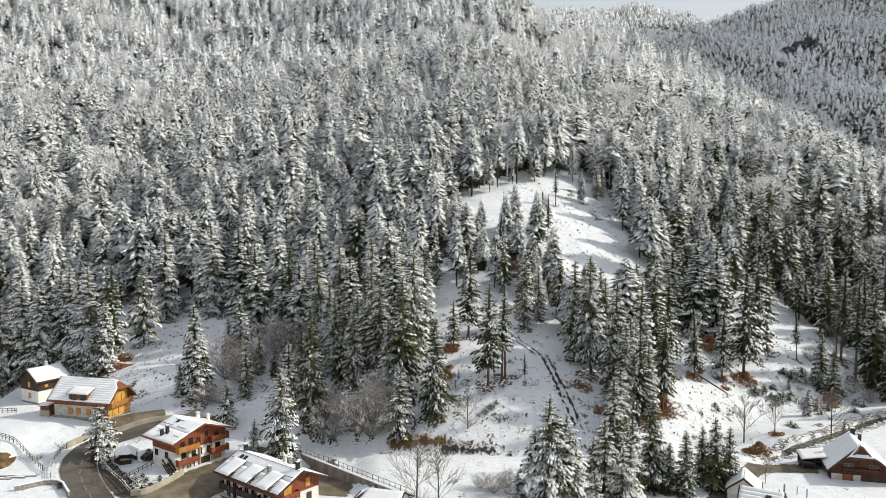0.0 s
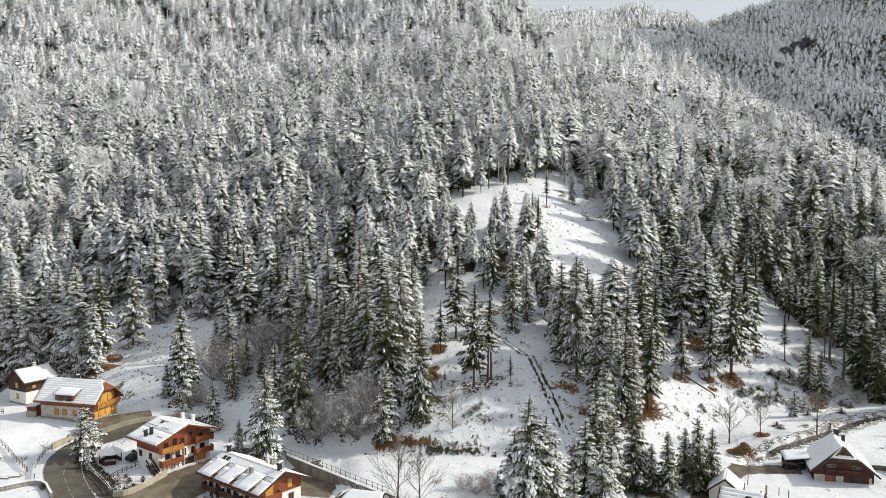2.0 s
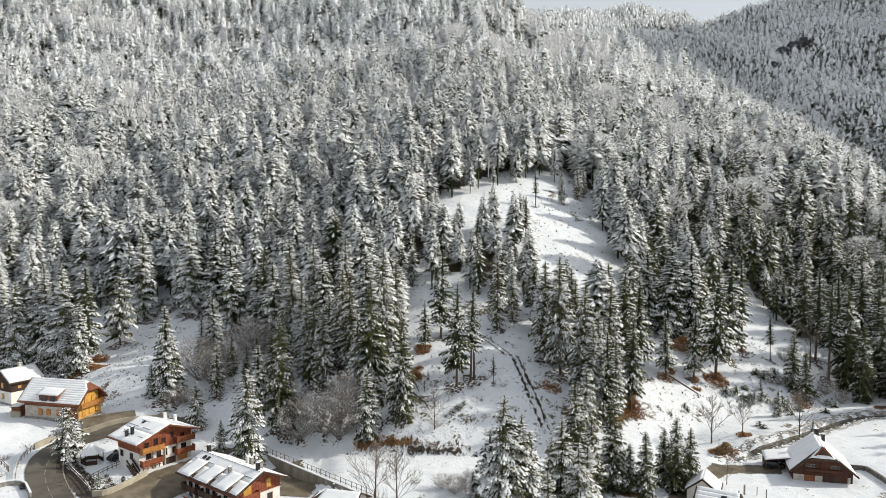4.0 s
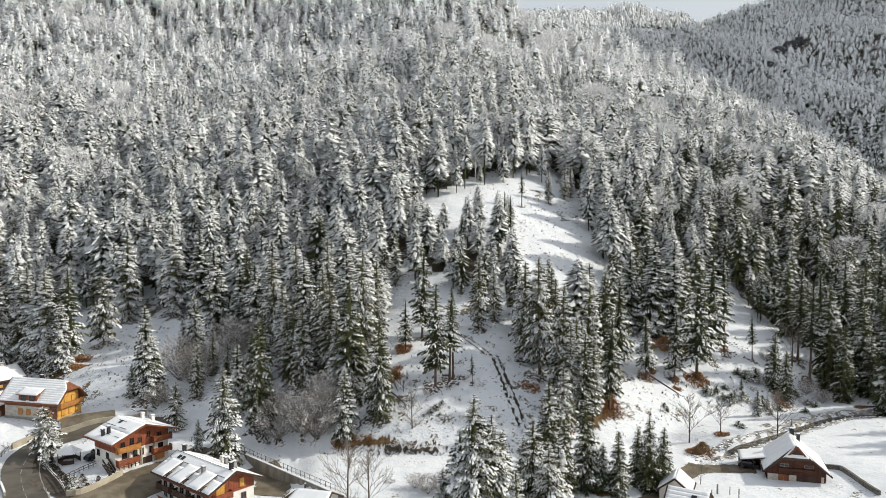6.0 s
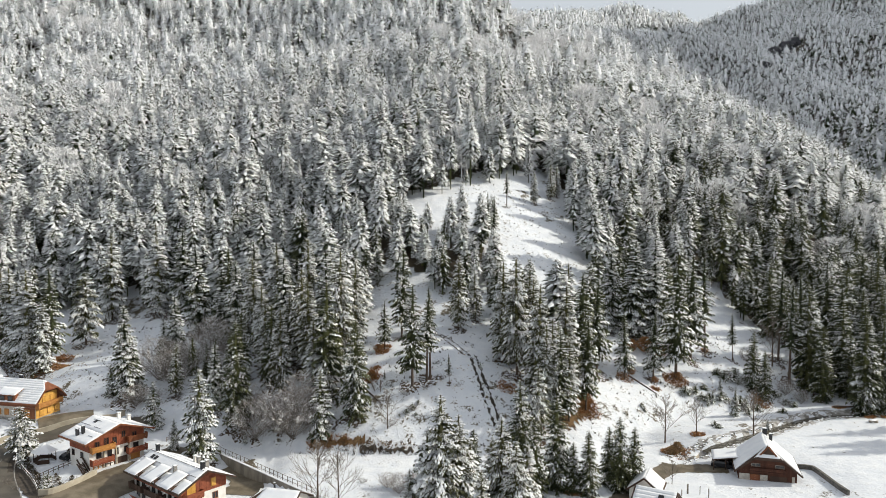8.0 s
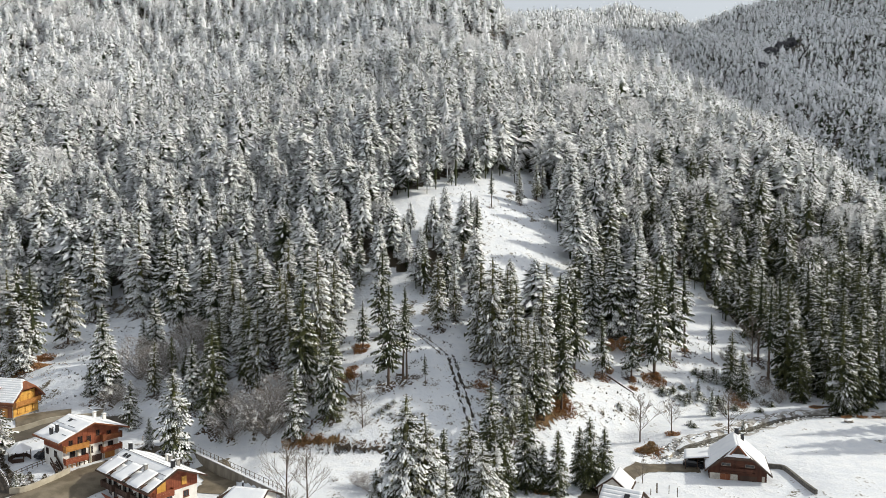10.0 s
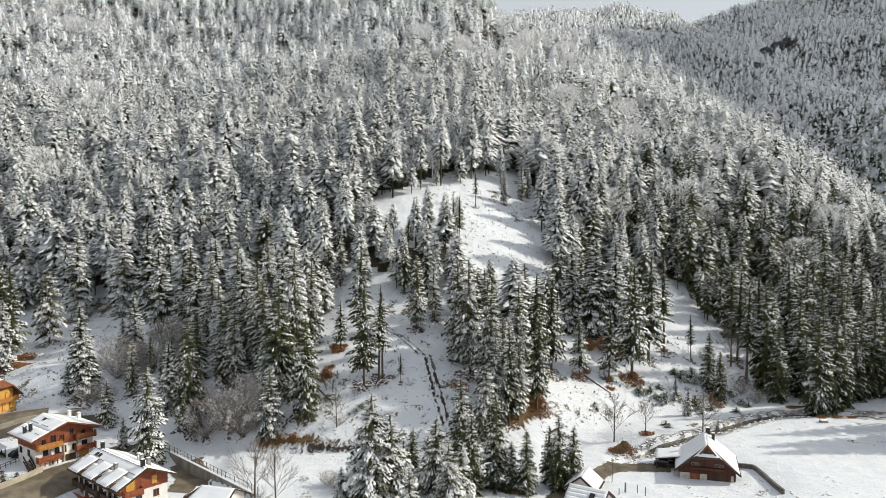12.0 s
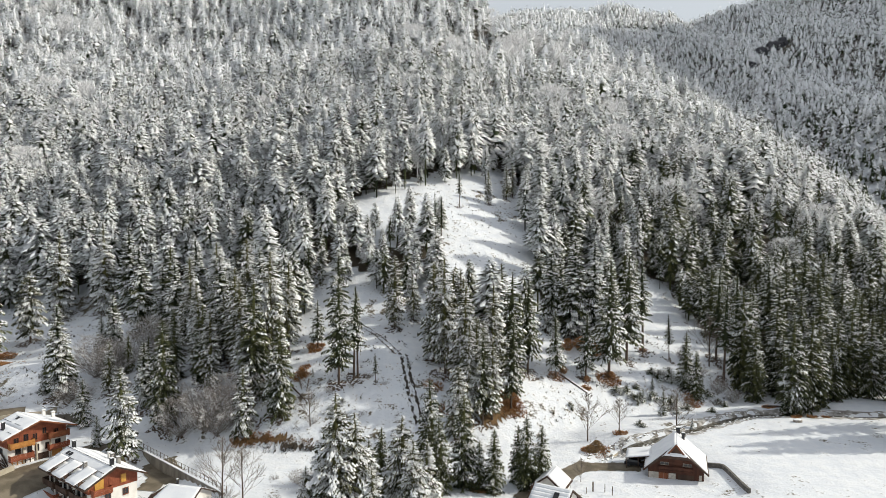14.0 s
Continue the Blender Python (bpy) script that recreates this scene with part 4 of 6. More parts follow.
def set_tree(ob, x, y, height, seed, first=False, lean=1.5, wide=1.0):
    rng = random.Random(seed)
    m = Matrix.Translation(site(x, y, -0.1)) @ pose(0, 0, 0, rng.uniform(-lean, lean), rng.uniform(-lean, lean), rng.uniform(0, 360))
    s = Matrix.Diagonal((height * wide, height * wide, height, 1))
    if first:
        ob.matrix_basis = m @ s
        return ob
    old = ob.matrix_basis.copy()
    ob.scale = (1, 1, 1)
    twin = copy_thing(ob, m @ s)
    ob.matrix_basis = old
    return twin


KINDS = {}
PLACED = []      # where single trees stand: plan x, plan y, height


def plant(kind, x, y, height, wide=1.0):
    """One tree of a kind at a place of the plan."""
    fresh = kind not in KINDS
    if fresh:
        make, label, category, group = STOCK[kind]
        KINDS[kind] = [make(), 0]
        tagged(KINDS[kind][0], label, category, group)
    KINDS[kind][1] += 1
    if kind not in ('brush', 'hedge', 'mound', 'bare', 'dwarf', 'rust') and height > 6:
        PLACED.append((x, y, height * (0.6 if kind == 'frost' else 1.0)))
    return set_tree(KINDS[kind][0], x, y, height, hash((round(x * 10), round(y * 10))) % 99991, fresh, wide=wide)


def twigs(seed, limbs, reach, spread, levels=3, thin=0.006, fork=3, up=0.6, base=0.0):
    """Bare limbs that fork and taper, one unit high: thin three-sided bars."""
    rng = random.Random(seed)
    verts, faces = [], []

    def bar(a, b, ra, rb):
        d = (b - a).normalized()
        s = d.orthogonal().normalized()
        t = d.cross(s)
        n = len(verts)
        for p, r in ((a, ra), (b, rb)):
            for i in range(3):
                w = 2.094 * i
                verts.append(p + (s * math.cos(w) + t * math.sin(w)) * r)
        for i in range(3):
            j = (i + 1) % 3
            faces.extend([(n + i, n + j, n + 3 + j), (n + i, n + 3 + j, n + 3 + i)])

    def grow(a, d, length, r, level):
        b = a + d * length * 0.5 + Vector((rng.gauss(0, 0.03), rng.gauss(0, 0.03), 0)) * length
        c = b + (d + Vector((rng.gauss(0, 0.16), rng.gauss(0, 0.16), 0.12))).normalized() * length * 0.5
        bar(a, b, r, r * 0.8)
        bar(b, c, r * 0.8, r * 0.5)
        if level:
            for i in range(fork):
                k = rng.uniform(0.25, 1.0)
                p = a.lerp(b, k * 2) if k < 0.5 else b.lerp(c, k * 2 - 1)
                e = (d + Vector((rng.gauss(0, spread), rng.gauss(0, spread), rng.gauss(0.15, 0.3)))).normalized()
                grow(p, e, length * rng.uniform(0.4, 0.62), r * 0.55, level - 1)

    for i in range(limbs):
        a = 6.283 * (i + rng.random()) / limbs
        d = Vector((math.cos(a) * (1 - up), math.sin(a) * (1 - up), up + rng.uniform(-0.1, 0.2))).normalized()
        grow(Vector((0, 0, base * rng.uniform(0.6, 1.4))), d, reach * rng.uniform(0.7, 1.1), thin, levels)
    return np.array([tuple(v) for v in verts]), np.array(faces)


def bare_tree(name, seed, mat, limbs=20, low=0.16, reach=0.58, fork=4):
    tree = new(name)
    stem = cone(6, [(-0.03, 0.017), (0.3, 0.012), (0.65, 0.007), (0.98, 0.002)], seed, 0.1)
    under(new("trunk", mesh_of("trunk", *stem, bark)), tree)
    rng = random.Random(seed)
    pieces = []
    for i in range(limbs):
        h = low + (0.94 - low) * i / (limbs - 1)
        v, f = twigs(seed + i, 1, reach * (1.08 - h), 0.6, 2, 0.0045, fork + 1, 0.5)
        a = rng.uniform(0, 6.28)
        c, s = math.cos(a), math.sin(a)
        v = np.stack([v[:, 0] * c - v[:, 1] * s, v[:, 0] * s + v[:, 1] * c, v[:, 2] + h], -1)
        pieces.append((v, f))
    under(new("crown", mesh_of("crown", *merged(*pieces), mat)), tree)
    return tree


def shrub(name, seed, mat, limbs=16, up=0.55, thin=0.009, levels=3):
    bush = new(name)
    under(new("crown", mesh_of("crown", *twigs(seed, limbs, 0.75, 0.5, levels, thin, 4, up), mat)), bush)
    return bush


def thicket(name, seed, mat, n, reach, width):
    """A rounded bush: limbs from the ground and a cloud of fine twigs."""
    bush = new(name)
    rng = np.random.default_rng(seed)
    a, up = rng.uniform(0, 6.28, n), rng.uniform(0.02, 1, n) ** 0.8
    r = rng.random(n) ** 0.45 * reach * np.sqrt(np.clip(1.02 - up ** 2.2, 0.02, 1)) * np.clip(up * 2 + 0.35, 0, 1)
    r *= 0.8 + 0.3 * np.sin(3 * a + seed) * np.sin(up * 7)
    c = np.stack([np.cos(a) * r, np.sin(a) * r, up * 0.95], -1)
    d = np.stack([np.cos(a) * 0.8, np.sin(a) * 0.8, np.full(n, 0.45)], -1) + rng.normal(0, 0.4, (n, 3))
    d /= np.linalg.norm(d, axis=1)[:, None]
    s = np.cross(d, rng.normal(0, 1, (n, 3)))
    s *= width / np.linalg.norm(s, axis=1)[:, None]
    h = rng.uniform(0.04, 0.1, (n, 1))
    cloud = np.stack([c - d * h + s, c - d * h - s, c + d * h], 1).reshape(-1, 3)
    limbs = twigs(seed, 14, 0.8, 0.45, 2, 0.008, 3, 0.5)
    under(new("crown", mesh_of("crown", cloud, np.arange(3 * n).reshape(-1, 3), mat)), bush)
    under(new("stem", mesh_of("stem", *limbs, twig)), bush)
    return bush


def frosted(name, seed):
    """A leafless shrub of splayed limbs, with rime on its outer twigs."""
    bush = new(name)
    limbs = twigs(seed, 20, 0.66, 0.55, 3, 0.0055, 4, 0.5)
    under(new("stem", mesh_of("stem", *limbs, twig)), bush)
    rng = np.random.default_rng(seed)
    n = 800
    a, up = rng.uniform(0, 6.28, n), rng.uniform(0.12, 1, n)
    r = rng.random(n) ** 0.5 * 0.5 * np.sin(np.clip(up, 0.1, 0.97) * 2.9) ** 0.6
    c = np.stack([np.cos(a) * r, np.sin(a) * r, up * 0.95], -1)
    d = np.stack([np.cos(a) * 0.7, np.sin(a) * 0.7, np.full(n, 0.6)], -1) + rng.normal(0, 0.35, (n, 3))
    s = np.cross(d, rng.normal(0, 1, (n, 3)))
    s *= 0.004 / np.linalg.norm(s, axis=1)[:, None]
    fine = np.stack([c - d * 0.06 + s, c - d * 0.06 - s, c + d * 0.07], 1).reshape(-1, 3)
    under(new("outer_crown", mesh_of("outer_crown", fine, np.arange(3 * n).reshape(-1, 3), frost_twig)), bush)
    v = limbs[0][rng.integers(0, len(limbs[0]), 1000)]
    v = v[v[:, 2] > 0.25]
    d = v - np.array([0, 0, 0.1])
    d = d / np.linalg.norm(d, axis=1)[:, None] + rng.normal(0, 0.5, v.shape)
    s = np.cross(d, rng.normal(0, 1, v.shape))
    s *= 0.0045 / np.linalg.norm(s, axis=1)[:, None]
    rime = np.stack([v + s, v - s, v + d * rng.uniform(0.03, 0.09, (len(v), 1))], 1).reshape(-1, 3)
    under(new("crown", mesh_of("crown", rime, np.arange(len(rime)).reshape(-1, 3), hoar_twig)), bush)
    return bush


STOCK = {
    "slim": (lambda: spruce("spruce_tree", 1, 0.12, 0.145, 28, 12, snowy=0.4, power=0.62, load=0.9, green=dusty_needle), "tall slender dark green spruce laden with snow on the slope", "spruce tree", "spruces on the slope"),
    "full": (lambda: spruce("spruce_tree", 2, 0.08, 0.155, 29, 13, fine=True, snowy=0.62, power=0.64, load=0.9), "full dark green spruce with snow on every bough", "spruce tree", "spruces on the slope"),
    "laden": (lambda: spruce("spruce_tree", 12, 0.08, 0.15, 29, 14, snowy=0.7, power=0.64, load=1.3, green=dusty_needle, fine=True), "tall spruce thickly laden with white snow", "spruce tree", "laden spruces above the farmhouse"),
    "broad": (lambda: spruce("spruce_tree", 3, 0.04, 0.195, 26, 14, 0.42, 0.14, 0.66, 0.7, 1.1, fine=True), "broad young green spruce with thick snow on its boughs", "spruce tree", "spruces by the meadow"),
    "hoary": (lambda: spruce("spruce_tree", 13, 0.04, 0.205, 25, 14, 0.46, 0.14, 0.5, 0.66, 1.5, dusty_needle, True), "broad spruce powdered with snow over all its boughs", "spruce tree", "spruces by the meadow"),
    "high": (lambda: spruce("spruce_tree", 4, 0.2, 0.145, 26, 11, 0.4, 0.15, 0.34, power=0.8), "tall spruce with a bare lower trunk and a snowy crown", "spruce tree", "spruces with bare trunks"),
    "thin": (lambda: spruce("spruce_tree", 5, 0.36, 0.1, 22, 9, 0.4, 0.2, 0.4), "thin spruce with a long bare trunk and sparse crown", "spruce tree", "spruces with bare trunks"),
    "pine": (lambda: spruce("pine_tree", 6, 0.14, 0.18, 24, 14, 0.5, 0.18, 0.14, 0.5, 1.0, dusty_needle, True), "snow-laden pine with an open rounded crown", "pine tree", "pines"),
    "shade": (lambda: spruce("spruce_tree", 7, 0.05, 0.16, 28, 13, snowy=0.14, power=0.66), "dark spruce with little snow on its boughs", "spruce tree", "spruces on the slope"),
    "dwarf": (lambda: spruce("dwarf_pine", 8, 0.02, 0.42, 9, 13, 0.4, 0.1, 0.6, 0.6), "low dark dwarf pine half buried in snow", "dwarf pine", "dwarf pines"),
    "bare": (lambda: bare_tree("bare_tree", 11, twig), "leafless tree with fine grey-brown twigs standing in snow", "bare tree", "bare trees"),
    "frost": (lambda: frosted("frosted_shrub", 31), "leafless shrub with frosted grey twigs", "shrub", "frosted shrubs"),
    "brush": (lambda: shrub("bare_shrub", 22, twig, 15, 0.45, 0.008), "tangled leafless brown shrub in the snow", "shrub", "brown shrubs"),
    "hedge": (lambda: thicket("hedge_shrub", 41, hedge_twig, 1100, 0.6, 0.016), "low dark leafless shrub poking out of the snow", "shrub", "dark shrubs"),
    "rust": (lambda: thicket("withered_shrub", 45, rust_leaf, 1300, 0.75, 0.022), "rust-brown withered shrub under the trees", "shrub", "withered shrubs"),
    "mound": (lambda: thicket("grass_clump", 35, dry_grass, 1100, 0.8, 0.03), "clump of withered ochre grass above the culvert", "grass", "withered grass clumps"),
}

# ---- single trees, by plan x, plan y and height in metres ----
FULL = [(-100.5, 183, 27), (-105.5, 185, 29), (-96.5, 186, 27), (-110, 183, 26), (-54.8, 163.5, 22.9), (-48.9, 178.3, 18.2), (-33.1, 156.7, 16.2), (-87.4, 182.3, 28), (-90.2, 183.3, 24), (-84.8, 178.1, 14.3),
        (-93.4, 185.5, 27.6), (-82.0, 178.8, 19.7), (-51.5, 177.1, 13.5), (-79.2, 210.8, 28.3), (-56.5, 206.0, 27.6), (-64.6, 208.6, 28.9),
        (-36, 184, 24), (-22, 177, 26), (-11, 171, 27), (-33, 193, 27), (-41.4, 189.8, 20.8), (-49.1, 195.3, 26.3), (67.1, 196.0, 29), (72.7, 196.9, 29), (61.2, 196.7, 24.8)]
SLIM = [(-26, 171.5, 22), (-14, 164, 24), (-18, 185, 28), (-4.5, 171, 24), (-26, 187, 27), (47.1, 254.2, 13), (54.1, 262.6, 14), (56.6, 266.3, 13), (38.2, 152.0, 21.8), (42.6, 152.4, 18.9), (-44.3, 164.5, 14.1), (-29.8, 178.5, 26.3), (-19.7, 160.1, 20.6), (-16.1, 167.7, 25.5), (-6.8, 161.5, 31), (-19.8, 171.4, 17.4),
        (-24.5, 167.4, 19.9), (-11.7, 156.7, 18.6), (32.6, 162.3, 29), (29.9, 167.4, 25.4), (36.4, 157.3, 26.6), (43.1, 160.7, 26.6), (40.8, 156.5, 19.8),
        (19.9, 181.0, 20.5), (24.3, 186.6, 15.7), (37.4, 150.8, 19.0), (39.1, 154.6, 21.2)]
SHADE = [(-43, 172, 10), (-35.5, 165.5, 12), (-31.5, 163, 14), (-39, 170, 9), (-30, 167, 18), (-40, 191, 26), (-22, 163, 20), (126, 190.5, 24), (130.5, 191.5, 26), (135, 190, 23), (139.6, 191.8, 25), (142.5, 193, 27), (146, 190, 24), (128, 196, 25), (134, 197, 26), (108.1, 183.8, 29), (118.2, 170.6, 24.0), (-27.0, 152.3, 24.3), (-8.8, 155.3, 28.2), (-1.8, 149.2, 23.0), (91.7, 178.5, 16.1), (93.8, 176.3, 13.1), (108.6, 177.7, 20.7),
         (113.3, 167.8, 26.0), (116.2, 180.2, 17.8), (116.5, 183.5, 24.9), (115.7, 168.5, 18.7), (121, 172, 22), (47.3, 126.0, 14.6), (49.8, 126.9, 12.4),
         (45.9, 128.9, 11.8), (41.1, 123.6, 12.6), (38.6, 124.4, 10.0), (30.2, 128.3, 20.5), (130.5, 180.5, 23), (134.5, 183, 25), (138.5, 181, 24), (127.2, 177.5, 20), (36.0, 125.3, 18.6), (31.8, 122.1, 14.9), (21.3, 124.9, 12.1)]
BROAD = [(-31.2, 141.3, 18.9), (-45.6, 155.1, 11.6), (-36.8, 142.4, 7.0), (-8.6, 146.2, 15.5), (-53.5, 165.7, 10.2), (16.0, 108.5, 23.2),
         (26.0, 116.2, 17.2), (22.1, 104.9, 12.1), (27.8, 112.0, 14.2), (11.3, 108.8, 10.6), (18.9, 110.6, 19.5), (14.0, 110.5, 17.0), (20.5, 113.0, 14.0), (24.0, 118.0, 13.0), (29.5, 115.5, 13.0), (-59.0, 164.5, 8.4)]
HIGH = [(46.9, 156.7, 22.1), (40.5, 150.8, 21.7), (-81.4, 181.2, 27.5), (9.6, 155.7, 24.3), (6.1, 177.4, 23.9), (59.0, 172.2, 17.7), (66.6, 175.4, 18.5), (72.8, 177.9, 31), (79.1, 186.4, 30),
        (47.5, 167.7, 26.2), (52.0, 170.5, 24.8), (50.1, 174.7, 17.7), (41.6, 159.1, 13.6), (2.5, 170.9, 13.0)]
THIN = [(12.6, 157.6, 22.7), (13.4, 158.2, 21), (84.9, 192.6, 28.4), (103.2, 183.8, 28.2), (109.2, 190.6, 29), (104.5, 193.2, 27.6), (17.5, 156.4, 7.6),
        (90.8, 188.9, 13.5), (29.6, 219.5, 16.5), (31.2, 221, 15), (37, 244.7, 14)]
PINE = [(-65.5, 140.2, 11.0), (-78.9, 194.4, 21.3), (35.2, 146.2, 17.0)]
YOUNG = [(88.7, 179.7, 4.0), (83.0, 176.2, 3.5), (82.9, 166.6, 6.8), (74.4, 172.3, 2.2), (79.5, 171.5, 3.6), (78.0, 170.3, 2.8), (77.0, 172.0, 2.2),
         (87.0, 170.3, 4.3), (87.0, 158.5, 3.0), (24.5, 162.1, 2.0), (3.4, 159.0, 2.3), (-62.8, 135.2, 4.5), (-51.8, 122.6, 4.0), (-24.5, 148.5, 3.0)]
BARE = [(62.9, 152.7, 11.5), (69.9, 154.0, 8.5), (82.7, 155.7, 11.1), (-4.3, 117.5, 12.6), (-0.7, 117, 10.8), (101.8, 190.4, 15.2), (5.0, 146.6, 9.0), (57.3, 129.5, 5.0)]
FROST = [(-14.5, 147.2, 13), (-11.8, 149.2, 10.5), (-17.2, 148.8, 9.5), (-13, 150.5, 12.5), (-22.6, 149.0, 11), (-25.3, 155, 8), (-21.5, 153, 7), (8.7, 123.6, 4.6), (6.5, 126, 3.6), (11.5, 122.5, 5.0), (11, 126, 4.0),
         (-50.8, 171.8, 13), (-47.8, 173.5, 10), (-46.2, 169, 11), (-52.3, 161.8, 6.5), (-49.6, 163.2, 5.5), (-40.5, 180.6, 12), (-37.5, 180, 10), (-43.5, 176, 9), (-35, 170, 9), (-30.5, 160.5, 8),
         (100.5, 179.6, 5), (97, 184, 5), (103, 177, 4.5), (95, 190, 5), (86, 181, 3)]
BRUSH = [(-58.4, 160.6, 1.6), (-56.4, 160.9, 1.9), (-54.4, 161.2, 2.0), (-52.9, 160.6, 1.6), (-55.3, 158.9, 1.4), (8, 153.5, 2.2), (12.5, 155, 1.8), (4.5, 156.5, 2.0), (19.5, 156, 1.6), (-2.5, 152.5, 2.6), (15, 148.5, 1.5), (5.4, 146.9, 3.0), (-4, 116, 4.5), (10, 150, 2.5), (16, 158, 2.2), (98, 175, 2.8), (90, 172.5, 3.0), (71, 173.5, 2.2), (-8.5, 148, 4), (2, 128, 1.6), (12, 133, 1.8),
         (6, 113, 3.0), (9, 116, 2.6), (12, 113.5, 3.2), (4, 118, 2.2), (14, 118, 2.4), (76, 169.5, 1.6), (84, 172, 1.8), (81, 175, 1.6), (86, 176.5, 1.9), (90, 181, 2.0), (94, 186, 2.2), (73, 168.5, 1.3),
          (-60, 126.3, 1.6), (-57.5, 124, 1.4), (-51.5, 126, 1.3), (-48.5, 127.3, 1.2), (-76.5, 138, 1.6), (-75, 143, 1.8), (-73, 131.5, 1.2),
         (-61, 127.5, 2.0), (-52.5, 127, 1.8), (-50, 124.5, 2.0)]
RUST = [(61.1, 177.8, 1.2), (73.4, 178.9, 1.5), (66.4, 172.1, 1.1), (85.2, 193.6, 1.0), (92.5, 173.7, 1.0), (2.4, 172.5, 1.4), (1.4, 160.1, 1.2), (109.5, 172.0, 1.2), (69.9, 153.4, 1.4)]
LOW = [(8.6, 149.6, 0.8), (9.8, 150.5, 0.9), (11.0, 151.4, 0.7), (7.2, 149.0, 0.5), (10.6, 149.2, 0.5), (14.6, 152.4, 0.4), (4.6, 153.4, 0.4), (18.2, 136.1, 0.8), (19.6, 135.2, 0.6), (-53.2, 126.4, 0.8), (-51.6, 124.6, 0.7), (-54.6, 128.9, 0.9), (-52.4, 128.6, 0.7), (-50.4, 123.4, 0.6), (73.6, 173.0, 1.6), (76.2, 173.7, 1.5), (79.1, 172.2, 1.6), (82.2, 173.4, 1.7), (77.1, 172.2, 1.3), (86.6, 172.6, 2.2), (84.9, 171.0, 1.5), (85.6, 180.7, 2.0), (88.7, 181.6, 2.6), (84.4, 182.1, 1.6), (97.1, 178.2, 1.5), (99.1, 176.5, 1.2), (93.9, 176.6, 1.3), (86.6, 167.7, 1.2), (75.7, 159.2, 1.1), (75.9, 157.4, 1.0), (90.1, 171.2, 1.4), (95.2, 169.3, 1.2), (100.0, 174.0, 1.3), (61.0, 164.4, 0.8), (61.3, 163.4, 0.7), (105.0, 180.2, 1.2), (78.9, 175.5, 1.2)]
# spruces out of view on the right, set there to shade field and wood
UNSEEN_ASIDE = [(146, 169.5, 30), (151, 172.5, 30), (148, 175.5, 30), (155, 171, 31), (144.5, 178.5, 28), (144, 172, 27), (149, 177, 28), (147, 182, 26), (132.5, 157, 28), (129.5, 149.5, 29), (128.5, 145.5, 28)]
for kind, spots in (("full", FULL), ("slim", SLIM), ("shade", SHADE), ("broad", BROAD), ("high", HIGH), ("thin", THIN), ("pine", PINE), ("broad", YOUNG), ("bare", BARE)):
    for x, y, h in spots:
        plant("laden" if kind == "full" and x < -60 else "hoary" if kind == "broad" and y < 120 else kind, x, y, h, 1.15 if kind == "shade" and y < 130 else 1.7 if kind == "pine" and y < 142 else 1.12 if kind == "broad" and x < -30 and h > 8 else 1.0)
for kind, spots in (("frost", FROST), ("brush", BRUSH)):
    for x, y, h in spots:
        plant(kind, x, y, h * 0.9)

HEDGE = [(-52.6, 124.2, 1.3), (-53.8, 125.6, 1.5), (-55.0, 127.2, 1.4), (-56.6, 129.2, 1.6), (-58.0, 130.9, 1.3), (-59.4, 132.6, 1.6), (-60.8, 134.2, 1.4), (-62.3, 136, 1.7), (-63.6, 138, 1.5),
         (-51.0, 123.3, 1.0), (-50.2, 125.0, 1.1), (-49.3, 126.8, 0.9), (-49.9, 128.4, 1.0), (-52, 127.4, 0.9), (-53.6, 130, 0.9), (-48.2, 129.4, 1.0), (-66.0, 125.2, 1.3), (-64.7, 143.3, 1.5), (-57.5, 142.5, 1.3)]
for x, y, h in HEDGE:
    plant("hedge", x, y, h)
for x, y, h in LOW:
    plant("dwarf", x, y, h * 1.3, 2.2)
for x, y, h in ((46.8, 158.4, 4.0), (44.9, 157.2, 3.0), (64, 186.5, 3.6), (68, 188.5, 4.4), (71, 187, 4.0), (74.5, 190, 3.6), (73.2, 177.6, 2.2), (66.8, 174.8, 1.8), (61.2, 175.0, 2.0), (1.0, 170.6, 2.2), (0.6, 160, 2.0), (36.3, 151, 2.6)):
    plant("rust", x, y, h)
plant("mound", 63.8, 147.4, 2.6)
plant("mound", 62.4, 146.6, 1.9)
for x, y, h in UNSEEN_ASIDE:
    plant("shade" if y > 168 else "high" if y > 155 else "slim", x, y, h)

# ---- the woods ----
ALONE = FULL + SLIM + SHADE + BROAD + HIGH + THIN + PINE


def wooded(x, y):
    """Where the woods stand, in plan units: true inside."""
    s = y - foot_of_hill(x)
    edge = np.interp(x, [-140, -108, -102, -82, -59, -44, -33, -23, -12, -7, -4, 2, 7, 14, 26, 29, 50, 54, 69, 78, 86, 99, 103, 106, 112, 118, 128, 170],
                     [4, 12, 44, 47, 50, 48, 38, 31, 28, 30, 48, 58, 53, 50, 50, 13, 18, 33, 30, 35, 48, 51, 47, 28, 9, 4, 4, 2])
    inside = s > edge
    ripple = 2.2 * np.sin(x / 2.3 + y / 5) + 1.6 * np.sin(y / 1.9 + x / 4)
    glade = (x > 3 + ripple) & (x < 57.5 + ripple) & (y > 217 + ripple) & (y < 239 + 0.74 * (x - 4) + ripple)
    row = (np.abs(y - 221 - 0.25 * (x - 30)) < 3.5) & (x < 38) & (np.sin(x * 1.3) > -0.5)
    lane = (x > np.where(y > 204, 32, 41)) & (x < 57) & (y > 186) & (y < 236)
    return inside & ~((glade | lane) & ~row)


